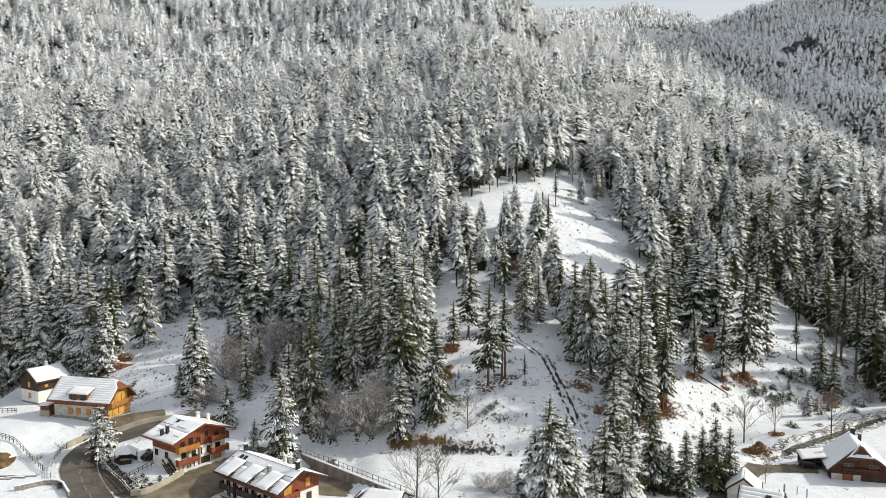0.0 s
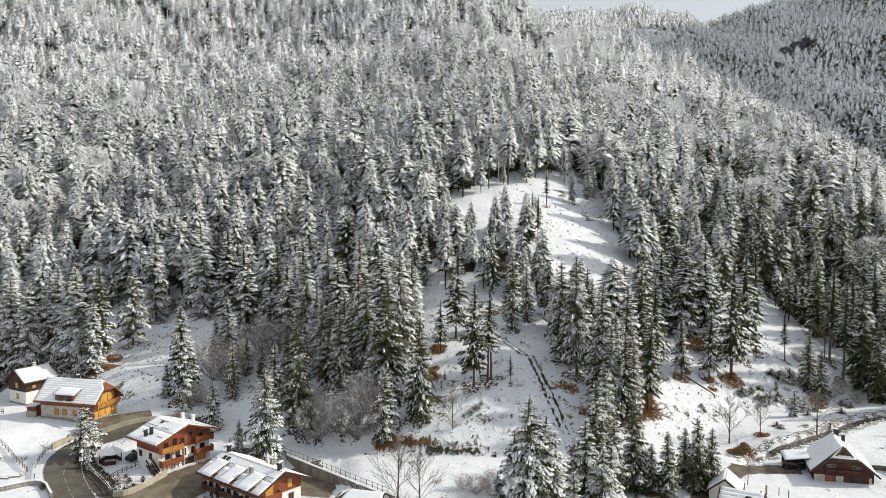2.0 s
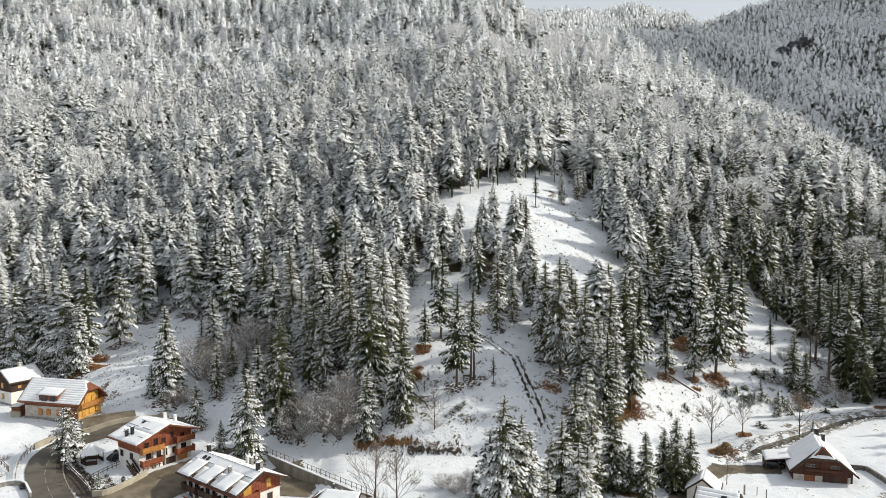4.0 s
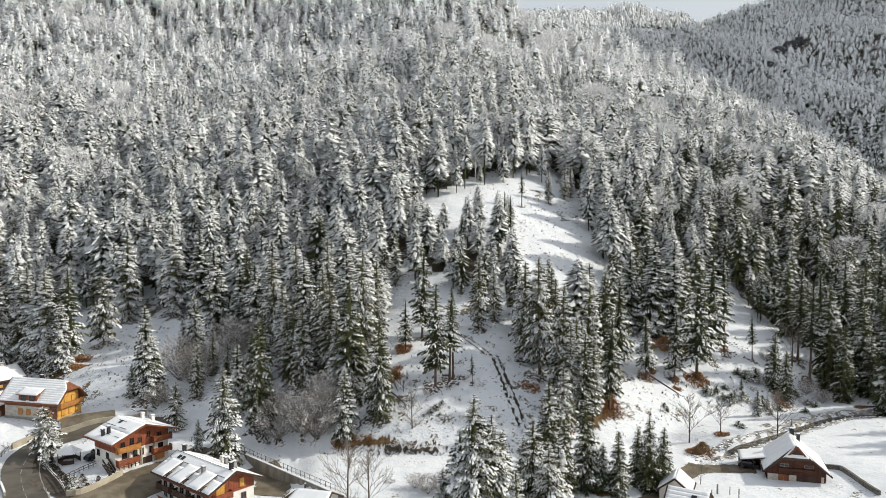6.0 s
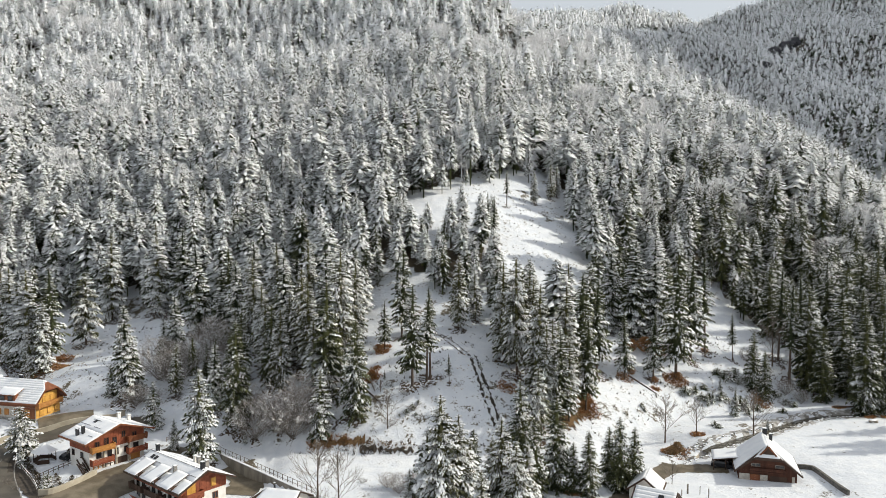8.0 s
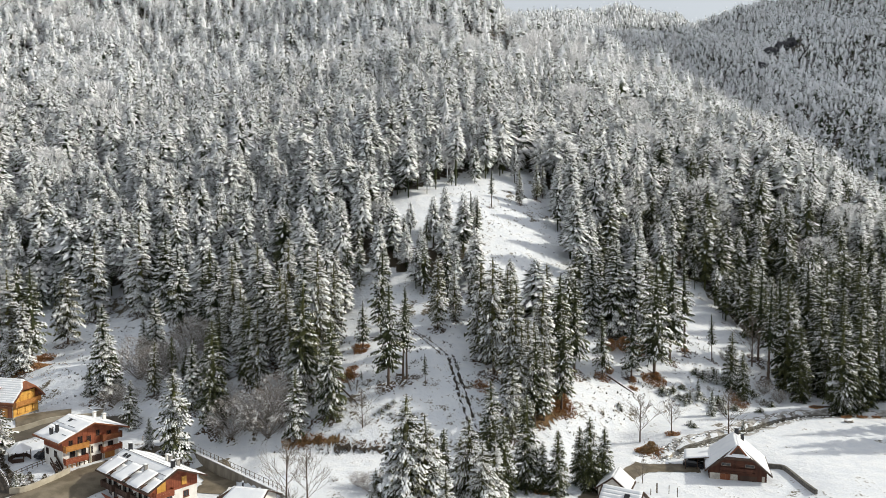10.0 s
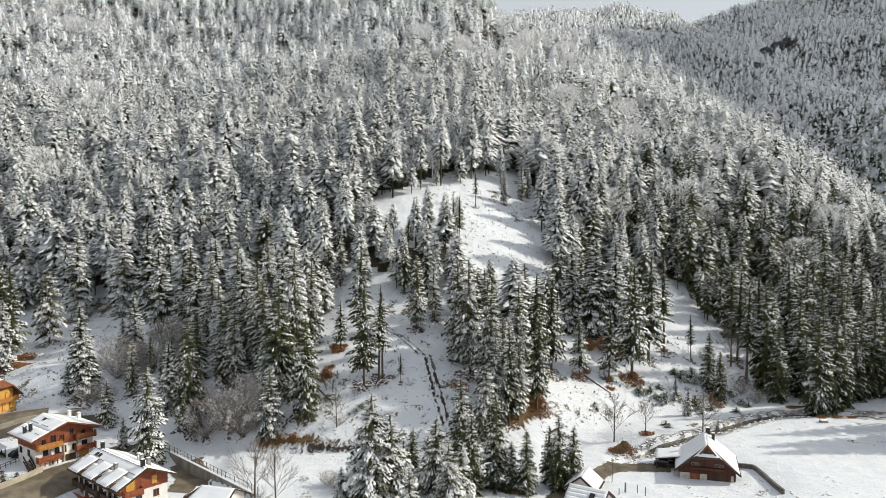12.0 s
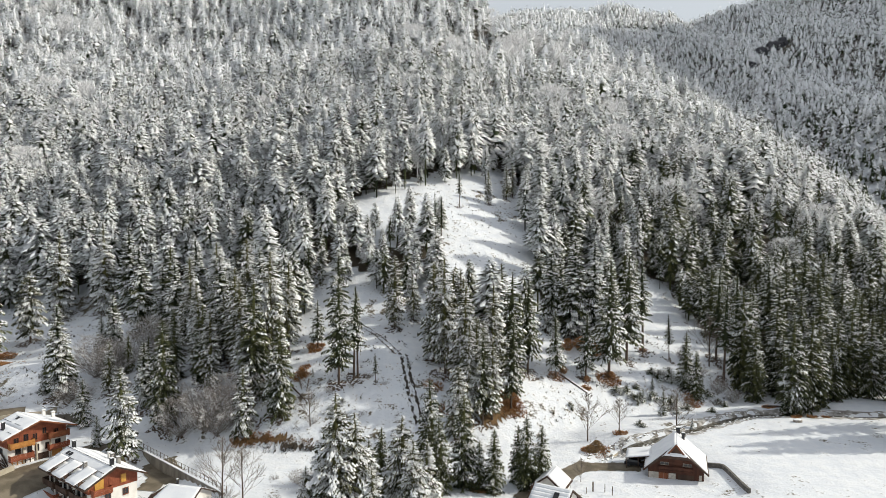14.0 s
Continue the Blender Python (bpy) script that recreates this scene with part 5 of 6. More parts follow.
def scatter(rng, x0, x1, y0, y1, gap):
    """Jittered places on a grid of that gap."""
    xs, ys = np.meshgrid(np.arange(x0, x1, gap), np.arange(y0, y1, gap))
    xs = xs.ravel() + rng.uniform(-0.48, 0.48, xs.size) * gap
    ys = ys.ravel() + rng.uniform(-0.48, 0.48, ys.size) * gap
    return xs, ys


def joined(name, shapes, x, y, height, mat, label, rng, wide=1.0, category="forest"):
    """Many trees as one mesh, from a few shapes one unit high."""
    pick, turn = rng.integers(0, len(shapes), len(x)), rng.uniform(0, 6.28, len(x))
    z = ground(U * x, U * y) - 0.2
    verts, faces, n = [], [], 0
    for i, (v, f) in enumerate(shapes):
        k = pick == i
        c, s, h = np.cos(turn[k])[:, None], np.sin(turn[k])[:, None], height[k][:, None]
        w = h * wide * rng.uniform(0.8, 1.3, h.shape)
        px = (c * v[:, 0] - s * v[:, 1]) * w + U * x[k][:, None]
        py = (s * v[:, 0] + c * v[:, 1]) * w + U * y[k][:, None]
        pz = v[:, 2] * h + z[k][:, None]
        verts.append(np.stack([px, py, pz], -1).reshape(-1, 3))
        faces.append((f[None] + (np.arange(k.sum()) * len(v))[:, None, None]).reshape(-1, 3) + n)
        n += k.sum() * len(v)
    ob = new(name, mesh_of(name, np.concatenate(verts), np.concatenate(faces), mat))
    return tagged(ob, label, category, kind="stuff")


def wood_shape(seed, whorls, per, start, radius, green=1.0, wide=1.0, power=0.58, snowy=0.97, heart=1.0, sag=0.4, pad=1.0, wild=0.0):
    """A spruce of the woods: dark boughs on a dark core, and the snow that lies on them."""
    b = boughs(seed, whorls, per, start, radius, power, 0.24 + 0.16 * wild, wild * 0.14, sag=sag, tip=0.03, jitter=0.6 + 0.5 * wild)
    rng = np.random.default_rng(seed)
    core = cone(4, [(0, 0.012), (start, 0.014), (start + 0.06, radius * 0.4 * heart), (start + (1 - start) * 0.5, radius * 0.25 * heart), (start + (1 - start) * 0.72, 0.008)], seed, 0.25)
    fat = np.array([1, wide, 1])
    n = len(b[0])
    k = rng.random(n) < green
    dark = merged(fronds(FINGER * fat, SCALE_TRIS, *[v[k] for v in b], seed), core)
    load, white = rng.random(n), []
    for shape, lo, hi, size in ((INNER_SNOW, 0.0, 0.26, 1.0), (OUTER_SNOW, 0.2, 1.0, 1.0)):
        k = (load >= lo * snowy) & (load < hi * snowy)
        z, length, turn, rise, droop = [v[k] for v in b]
        turn = turn + rng.normal(0, 0.25, k.sum())
        white.append(fronds(shape * np.array([1, pad, 1]), SCALE_TRIS, z + 0.008, length * rng.uniform(0.75, 1.1, k.sum()), turn, rise, droop * rng.uniform(0.6, 1.0, k.sum()), seed + 5))
    return dark, merged(*white)


def round_shape(seed, n, thick=0.007):
    """A leafless beech full of rime: a cloud of fine splayed twigs on a stem."""
    rng = np.random.default_rng(seed)
    a, up = rng.uniform(0, 6.28, n), rng.uniform(0.1, 1, n)
    r = np.sqrt(rng.random(n)) * 0.36 * np.sin(np.clip(up, 0.12, 0.96) * 3.0) ** 0.6
    c = np.stack([np.cos(a) * r, np.sin(a) * r, 0.3 + 0.68 * up], -1)
    d = np.stack([np.cos(a) * 0.5, np.sin(a) * 0.5, np.full(n, 0.7)], -1) + rng.normal(0, 0.35, (n, 3))
    d /= np.linalg.norm(d, axis=1)[:, None]
    s = np.cross(d, rng.normal(0, 1, (n, 3)))
    s /= np.linalg.norm(s, axis=1)[:, None]
    verts = np.stack([c - d * 0.05 + s * thick, c - d * 0.05 - s * thick, c + d * 0.055], 1).reshape(-1, 3)
    return merged((verts, np.arange(3 * n).reshape(-1, 3)), cone(4, [(0, 0.014), (0.5, 0.008), (0.9, 0.002)], seed))


dice = np.random.default_rng(7)
wx, wy = scatter(dice, -330, 250, 150, 620, 5.1)
rise = (plan_height(wx, wy) - 47) / wy
view = (np.abs(wx - 16) < 0.62 * wy + 32) & (rise < 0.31) & ((wx < 70) | (plan_height(wx, wy) < 200))
keep = wooded(wx, wy) & view & (dice.random(len(wx)) < 0.9)
keep &= (wy < 560) | (wx < 110)
lone = np.array([(a, b) for a, b, _ in ALONE])
keep &= np.min(np.hypot(wx[:, None] - lone[:, 0], wy[:, None] - lone[:, 1]), axis=1) > 3.2
wx, wy = wx[keep], wy[keep]
patch = np.sin(wx / 31 + 1.7 * np.sin(wy / 43)) * np.sin(wy / 37 + wx / 71)
tall = dice.normal(18.5, 5.2, len(wx)).clip(7, 29) * np.interp(wy, [200, 420, 600], [1.0, 0.95, 0.9])
tall = np.where((wx > -2) & (wx < 42) & (wy > 185) & (wy < 224), tall * 0.75, tall)      # younger trees below the glade
leafless = (dice.random(len(wx)) < np.where((wy > 270) & (patch > 0.4), 0.12, 0.025)) & (wy > 250)
front = np.zeros(len(wx), bool)
front[np.argsort(wy - foot_of_hill(wx) + 6 * dice.random(len(wx)))[:70]] = True
for x, y, h, d in zip(wx[front], wy[front], tall[front], dice.random(front.sum())):
    plant(("shade" if d < 0.6 else "high") if x > 55 else "slim" if d < 0.36 else "full" if d < 0.48 else "high" if d < 0.84 else "shade", float(x), float(y), float(h))
rest = ~front & ~leafless
# the lowest trees have shed most of their snow
up_slope = wy - foot_of_hill(wx)
sparse = up_slope < np.interp(wx, [-60, 0, 60, 80, 130, 160], [24, 40, 52, 72, 100, 85]) + dice.normal(0, 22, len(wx))
FORMS = ((0.12, 0.20), (0.16, 0.18), (0.2, 0.22), (0.1, 0.23), (0.3, 0.19), (0.14, 0.165))


def forest(x, y, height, shapes, label, green=forest_needle):
    """The boughs and the snow on them, as two joined meshes that share their places."""
    for i, (name, mat, what) in enumerate((("spruce_forest", green, label), ("forest_snow", finger_snow, "snow lying on the boughs of the forest"))):
        joined(name, [s[i] for s in shapes], x, y, height, mat, what, np.random.default_rng(len(x)))


for low, high, whorls, per, green, lift, power, sag, pad, label in (
        (0, 275, 31, 13, 1.0, 0.13, 0.64, 0.42, 0.8, "dense snow-laden spruce forest on the lower mountainside"),
        (275, 390, 18, 9, 0.8, 0.1, 0.64, 0.42, 1.1, "dense snow-covered spruce forest on the mountainside"),
        (390, 900, 12, 8, 0.35, 0.18, 0.72, 0.42, 1.6, "snow-white spruce forest high on the mountainside")):
    for side, snowy in ((wx < 62, 0.97), (wx >= 62, 0.68)):
        k = rest & (wy >= low) & (wy < high) & ~sparse & side
        if k.any():
            forest(wx[k], wy[k], tall[k], [wood_shape(100 + i, whorls, per, st + lift, ra * (0.85 if low == 0 else 1.0), green, 0.75 if low == 0 else 1.0, power, snowy * (0.9 if low == 0 else 0.9 if low < 300 else 1.0), 1.0, sag, pad, 1.0 if low == 0 else 0.4) for i, (st, ra) in enumerate(FORMS)], label, lower_needle if low == 0 else forest_needle)
for side, snowy in ((wx < 66, 0.46), (wx >= 66, 0.3)):
    k = rest & sparse & side
    forest(wx[k], wy[k], tall[k], [wood_shape(150 + i, 27, 11, st + 0.08, ra * 0.8, 1.0, 0.85, 0.66, snowy, 1.0, 0.42, 0.7, 1.0) for i, (st, ra) in enumerate(FORMS)],
           "dark green spruce wood with little snow along the foot of the mountain", needle)
joined("beech_wood", [round_shape(200 + i, 620) for i in range(4)], wx[leafless], wy[leafless], tall[leafless] * 0.85, hoar_twig,
       "leafless beeches white with rime among the spruces", dice, 1.3)
# woods on the far ridges
fx, fy = scatter(dice, 60, 800, 300, 1180, 4.5)
keep = (np.abs(fx - 12) < 0.66 * fy + 40) & ((fx > 190) | (fy > 560)) & (fx > 0.1 * fy) & (dice.random(len(fx)) < 0.9)
gap = fx - 0.345 * fy - 5
keep &= (np.abs(fx - 16) < 0.62 * fy + 32) & (fy > np.where(gap > 0, 660 - 2.0 * gap, 800))
LEDGE = [(246, 930), (258, 942), (308, 991), (339, 985)]      # a snowed ledge without trees
CRAGS = [(394, 833, 7.5, 1), (403, 830, 6.5, 2), (378, 828, 7, 3), (352, 790, 6, 4)]
keep &= line_gap(fx, fy, LEDGE) > 6
for cx, cy, size, _ in CRAGS:
    keep &= np.hypot((fx - cx) / (size * 0.9), (fy - cy + 10) / (size * 1.9)) > 1
fx, fy = fx[keep], fy[keep]
brushy = dice.random(len(fx)) < 0.06 + 0.12 * (np.sin(fx / 19 + fy / 33) > 0.5)
k = ~brushy
forest(fx[k], fy[k], dice.normal(13, 3.4, k.sum()).clip(5, 22), [wood_shape(300 + i, 6, 4, 0.08, ra, 0.9, 1.2, 0.6, 0.85, 1.0, 0.5, 1.15, 0.8) for i, ra in enumerate((0.31, 0.36, 0.28, 0.34, 0.4))],
       "snow-white conifer forest on the far ridge")
joined("beech_wood", [round_shape(260 + i, 110, 0.02) for i in range(4)], fx[brushy], fy[brushy], dice.normal(10, 2, brushy.sum()).clip(5, 15), hoar_twig,
       "leafless scrub white with rime on the far ridge", dice, 1.3)



# ---- the forest floor: litter and thin snow under the trees, with shade put into their colour ----
def litter(spots):
    """Ragged patches of bare ground, partly painted shade, round the stems of single trees, as one mesh."""
    rng = np.random.default_rng(3)
    verts, faces, n, sides = [], [], 0, 18
    for x, y, h in spots:
        a = np.arange(sides) * 2 * math.pi / sides
        # wider on the left, where the brown also stands in for tree shade
        r = h * (0.17 if x < -15 else 0.12) * rng.uniform(0.35, 1.3, sides)
        for k, lift in ((0.0, 0.12), (0.55, 0.11), (1.0, 0.03)):
            px, py = U * x + np.cos(a) * r * k, U * y + np.sin(a) * r * k * 0.9
            verts.append(np.stack([px, py, ground(px, py) + lift], -1))
        for ring in range(2):
            for i in range(sides):
                p, q = n + ring * sides + i, n + ring * sides + (i + 1) % sides
                faces += [(p, p + sides, q + sides), (p, q + sides, q)]
        n += 3 * sides
    return tagged(new("needle_litter", mesh_of("needle_litter", np.concatenate(verts), faces, litter_floor, True)), "dark brown needle litter and painted shade under the trees", "litter", kind="stuff")


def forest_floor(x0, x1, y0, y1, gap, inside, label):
    """A sheet of half-snowed litter wherever the woods stand, dark for the shade between trees."""
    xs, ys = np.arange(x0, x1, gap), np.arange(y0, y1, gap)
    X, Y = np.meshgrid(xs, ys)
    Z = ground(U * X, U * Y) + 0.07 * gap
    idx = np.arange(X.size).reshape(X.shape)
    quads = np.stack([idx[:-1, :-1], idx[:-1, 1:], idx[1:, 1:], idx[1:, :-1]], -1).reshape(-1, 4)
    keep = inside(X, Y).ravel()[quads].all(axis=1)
    return tagged(new("forest_floor", mesh_of("forest_floor", np.stack([U * X, U * Y, Z], -1).reshape(-1, 3), quads[keep], floor_shade, True)), label, "forest floor", kind="structure")


litter(PLACED + [(1 + 0.9 * i + 0.5 * math.sin(i * 5.1), 144.3 - 0.045 * i + 0.45 * math.sin(i * 2.3), 4 + 3 * math.sin(i * 1.7)) for i in range(12)] + [(-3.6, 149.3, 16), (-5.6, 148.4, 13)])
forest_floor(-330, 260, 150, 330, 2.0, lambda x, y: wooded(x, y - 9) & wooded(x - 3, y) & wooded(x + 3, y) & wooded(x, y), "forest floor under thin snow, its brown standing in for shade between trees")
forest_floor(-330, 260, 324, 640, 6.0, lambda x, y: y > 0, "forest floor under thin snow, its brown standing in for shade between trees")
forest_floor(66, 820, 560, 1180, 12.0, lambda x, y: (x > 0.1 * y) & ((x > 262) | (y > 645)) & (line_gap(x, y, LEDGE) > 9), "snowy forest floor of the far ridges, browned in place of tree shade")

# ---- roads, walls, fences and the stream ----
ribbon("road", [(-52, 110), (-57, 117.5), (-61.5, 124), (-66, 131), (-69.8, 138), (-69.8, 143.5), (-67.2, 148.6), (-62, 152), (-54.5, 156.4), (-48, 157.5)], 5.5, 0.14, asphalt,
       "wet grey-brown asphalt road cleared of snow", "road", 0.1)
ribbon("road", [(-65, 131.5), (-60.5, 124.5), (-55.5, 118), (-50.5, 111.5)], 5.4, 0.17, asphalt, "wet asphalt road mouth below the garden", "road", 0.12, seed=11)
ribbon("verge", [(-51.5, 120.5), (-56.5, 126), (-61, 131), (-65.5, 137), (-66.3, 142)], 3.4, 0.11, earth, "bare dark earth verge along the road bend", "verge", 0.35, seed=9)
ribbon("yard", [(-47.5, 117), (-45, 124.8), (-41.3, 131.5), (-36.5, 138), (-34, 142.5)], 10.0, 0.14, mud, "wet brown gravel yard between the chalets", "yard", 0.3)
ribbon("yard", [(-20, 127), (-19, 133), (-24, 141)], 7.0, 0.12, mud, "muddy yard below the ramp wall", "yard", 0.4, seed=2)
ribbon("yard", [(-69.5, 153.2), (-65, 156.0), (-62, 157.6), (-60.2, 158.5)], 5.2, 0.3, mud, "brown gravel forecourt beside the yellow-gabled house", "yard", 0.3, seed=3)
for i, line in enumerate(([(-68.2, 138.2), (-67.5, 135.8)], [(-66.7, 134.0), (-65.6, 131.6)], [(-64.6, 130.0), (-63.2, 127.6)], [(-62.2, 126.1), (-60.6, 123.8)], [(-59.6, 122.4), (-58.0, 120.2)])):
    ribbon("road_marking", line, 0.16, 0.26, road_paint, "worn pale dash in the middle of the road", "road marking", 0.015, across=1, seed=20 + i)
ribbon("road_marking", [(-66.0, 139.5), (-63.9, 134.6), (-61.0, 129.8), (-57.7, 125.0), (-54.2, 120.2), (-51.5, 116.5)], 0.2, 0.24, road_paint, "worn pale line along the road's edge", "road marking", 0.03, across=1, seed=26)
ribbon("road", [(46, 121), (50, 127), (56, 134.5), (61, 140)], 5.0, 0.07, mud, "wet gravel road by the stream", "road", 0.3, seed=4)
ribbon("yard", [(58, 138), (64, 138), (70, 136.5)], 5.0, 0.09, mud, "wet gravel yard before the carport", "yard", 0.3, seed=5)
ribbon("stream_bank", STREAM[1:], 7.0, 0.05, rubble, "stony stream bank with patches of snow", "bank", 0.8, across=6, seed=8)
ribbon("water", STREAM[2:], 2.8, 0.45, water, "shallow brown stream between stony banks", "stream", 0.25, across=4, level=True)
ribbon("bank", [(-10.4, 145.0), (-7.6, 144.9), (-4.6, 144.7), (-1.6, 144.6), (0.6, 144.5)], 1.3, 0.16, brown_earth, "bare ochre-brown earth of a slumped bank", "bank", 0.6, seed=14)
ribbon("bank", [(40.2, 151.6), (42.4, 153.0), (44.8, 155.0), (47.0, 157.4)], 3.2, 0.14, brown_earth, "bare ochre earth and bracken at the foot of the spruces", "bank", 0.9, seed=17)
ribbon("bank", [(-0.4, 143.3), (3.0, 143.1), (6.4, 143.0), (10.4, 142.9)], 0.6, 0.14, earth, "dark earth edge of a ditch in the snow", "bank", 0.4, across=2, seed=15)
for off, sd in ((-0.7, 6), (0.7, 7)):
    ribbon("wheel_track", [(22.6 + off, 168), (23.4 + off, 165.4), (24.0 + off, 160.0), (25.5 + off * 1.1, 154.7), (26.5 + off, 150.4), (27.9 + off * 0.9, 146.8)], 0.55, 0.08, track_mud,
           "dark muddy wheel track in the snow", "track", 0.3, across=2, seed=sd)
    ribbon("wheel_track", [(21.6 + off, 167.4), (18.9 + off, 171.3), (14.2 + off, 179.9), (6.8 + off, 188.5)], 0.4, 0.06, litter_floor,
           "faint trodden track under fresh snow", "track", 0.2, across=2, seed=sd + 30)


def rail(name, line, label, mat, height=1.0, gap=2.0, bars=2, thick=0.09, post=0.11, level=None):
    """A fence along a line, with posts and bars as parts."""
    ob = new(name)
    ob.location = site(*line[0])
    tagged(ob, label, "fence", kind="")
    inv = Matrix.Translation(-ob.location)
    pts = [site(x, y) for x, y in along(rounded(line, 2), gap)]
    if level:
        for i, p in enumerate(pts):
            p.z = U * (level[0] + (level[1] - level[0]) * i / (len(pts) - 1))
    pts = [pts[0]] + [p for p, q in zip(pts[1:], pts) if (p - q).length > 0.05]
    for p in pts:
        bm = bmesh.new()
        box(bm, -post / 2, -post / 2, -0.4, post / 2, post / 2, height, inv @ Matrix.Translation(p))
        part("post", bm, mat, ob)
    for k in range(bars):
        z = height * (0.95 - 0.5 * k / max(1, bars - 1)) if bars > 1 else height * 0.9
        for p, q in zip(pts, pts[1:]):
            bm = bmesh.new()
            beam(bm, inv @ (p + Vector((0, 0, z))), inv @ (q + Vector((0, 0, z))), thick * 0.5, thick)
            part("bar", bm, mat, ob)
    return ob


def wall_along(name, line, height, thick, mat, label, below=1.5, snow=True, level=None):
    ob = new(name)
    ob.location = site(*line[0])
    tagged(ob, label, "wall")
    inv = Matrix.Translation(-ob.location)
    pts = [site(x, y) for x, y in along(rounded(line, 2), 1.5)]
    if level:
        for i, p in enumerate(pts):
            p.z = U * (level[0] + (level[1] - level[0]) * i / (len(pts) - 1))
    for key, z0, z1, w, m in (("masonry", -below, height, thick, mat), ("snow_cap", height + 0.003, height + 0.16, thick * 0.9, roof_snow)):
        if key == "snow_cap" and not snow:
            continue
        bm = bmesh.new()
        rows = []
        for i, p in enumerate(pts):
            d = (pts[min(i + 1, len(pts) - 1)] - pts[max(i - 1, 0)])
            s = Vector((-d.y, d.x, 0)).normalized() * w / 2
            rows.append([bm.verts.new(inv @ (p + s * k + Vector((0, 0, z)))) for k, z in ((-1, z0), (1, z0), (1, z1), (-1, z1))])
        for a, b in zip(rows, rows[1:]):
            for i in range(4):
                j = (i + 1) % 4
                bm.faces.new((a[i], a[j], b[j], b[i]))
        bm.faces.new(rows[0][::-1])
        bm.faces.new(rows[-1])
        part(key, bm, m, ob)
    return ob


wall_along("retaining_wall", [(-73.6, 142.8), (-71.8, 146.6), (-69.2, 150.2), (-64.05, 153.4), (-53.8, 159.7)], 1.3, 0.4, concrete, "pale beige concrete retaining wall above the road", 2.6, snow=False)
wall_along("garden_wall", [(-52.2, 121.6), (-49.6, 121.9), (-47.6, 126.5), (-46.6, 130.6)], 1.15, 0.4, concrete, "pale beige garden wall with snow on top", snow=False)
wall_along("roadside_wall", [(-73, 124), (-67.6, 128.4), (-62.5, 121.5)], 0.9, 0.4, stone, "low grey stone wall beside the road with snow on top")
wall_along("culvert_wall", [(66.3, 144.6), (67.6, 146.4)], 1.0, 0.6, concrete, "small concrete culvert wall at the stream")
wall_along("ramp_wall", [(-28.6, 143.6), (-5.2, 121.2)], 0.35, 0.5, shaded_concrete, "streaked concrete ramp wall in painted shade with snow along its top", 3.0, level=(-1.9, -1.9))
rail("fence", [(-28.2, 144.0), (-4.8, 121.6)], "weathered wooden rail fence on the ramp wall", snowy_wood, 1.5, 1.6, level=(-1.9, -1.9))
rail("fence", [(-52.8, 122.5), (-55.5, 126.3), (-59.5, 131), (-63.5, 135.6), (-65.2, 139)], "wooden guard rail along the road bend with snow on it", snowy_wood, 1.1, 2.0, thick=0.2)
rail("fence", [(-70, 130), (-73.2, 136), (-74, 141.5), (-73, 144.5)], "wooden guard rail along the road", snowy_wood, 1.1, 1.8, bars=3, thick=0.14)
rail("fence", [(-90, 145.5), (-86, 143), (-82.5, 142.2), (-78, 138), (-73.2, 133.4)], "wooden field fence of three rails in the snow", snowy_wood, 1.3, 1.8, bars=3, thick=0.12)
rail("fence", [(-106, 166), (-100, 163), (-95, 163)], "wooden field fence in the snow", dark_wood, 1.1, 2.2)
rail("fence", [(-56.5, 128.6), (-55.2, 133), (-53.6, 137)], "wooden garden fence with snow on its rails", snowy_wood, 1.0, 1.8, thick=0.16)
rail("fence", [(-36.5, 119), (-33.5, 123.5), (-31, 128)], "weathered wooden fence beside the yard", grey_wood, 1.0, 1.8)
rail("fence", [(-40, 147), (-35.5, 149.5), (-31, 148)], "wooden fence behind the chalet", grey_wood, 1.0, 2.0)
wall_along("field_wall", [(79.5, 136.0), (84.5, 134.8), (85.0, 133), (84.8, 122)], 0.9, 0.5, field_stone, "low dark stone wall by the field", snow=False)
for x, y, h, w in ((54.9, 126.7, 1.5, 0.12), (58.6, 124.9, 1.9, 0.3), (60.6, 124.5, 1.6, 0.12), (61.6, 123.1, 1.7, 0.16), (57.3, 124.0, 1.2, 0.14)):
    ob = new("fence_post")
    ob.location = site(x, y)
    tagged(ob, "weathered wooden post standing in the snow", "post", "posts by the barn")
    bm = bmesh.new()
    box(bm, -w / 2, -0.06, -0.3, w / 2, 0.06, h)
    part("post", bm, grey_wood, ob)
    bm = bmesh.new()
    box(bm, -w / 2, -0.06, h + 0.003, w / 2, 0.06, h + 0.1)
    part("snow_cap", bm, roof_snow, ob)


# small things by the hamlet
h = plot("woodshed", -85.2, 157.3, 1.7, 76, "low dark wooden shed with snow on its roof against the farmhouse", "shed")
bm = bmesh.new()
box(bm, 1.0, 0.1, -0.8, 6.6, 2.6, 2.2)
part("wall", bm, brown_wood, h)
bm = bmesh.new()
slab(bm, [(0.7, 0, 2.1), (6.9, 0, 2.1), (6.9, 3.0, 1.8), (0.7, 3.0, 1.8)], 0.1, 0.22)
part("roof", bm, dark_wood, h)
bm = bmesh.new()
drift(bm, [(0.72, 0.03, 2.33), (6.88, 0.03, 2.33), (6.88, 2.97, 2.03), (0.72, 2.97, 2.03)], 0.0, 0.2, 9)
part("snow_sheet", bm, roof_snow, h, "white snow lying on the roof")
bm = bmesh.new()
box(bm, 0.5, -0.2, -0.8, 1.0, 2.4, 1.1)
part("low_wall", bm, concrete, h, "pale beige low wall")


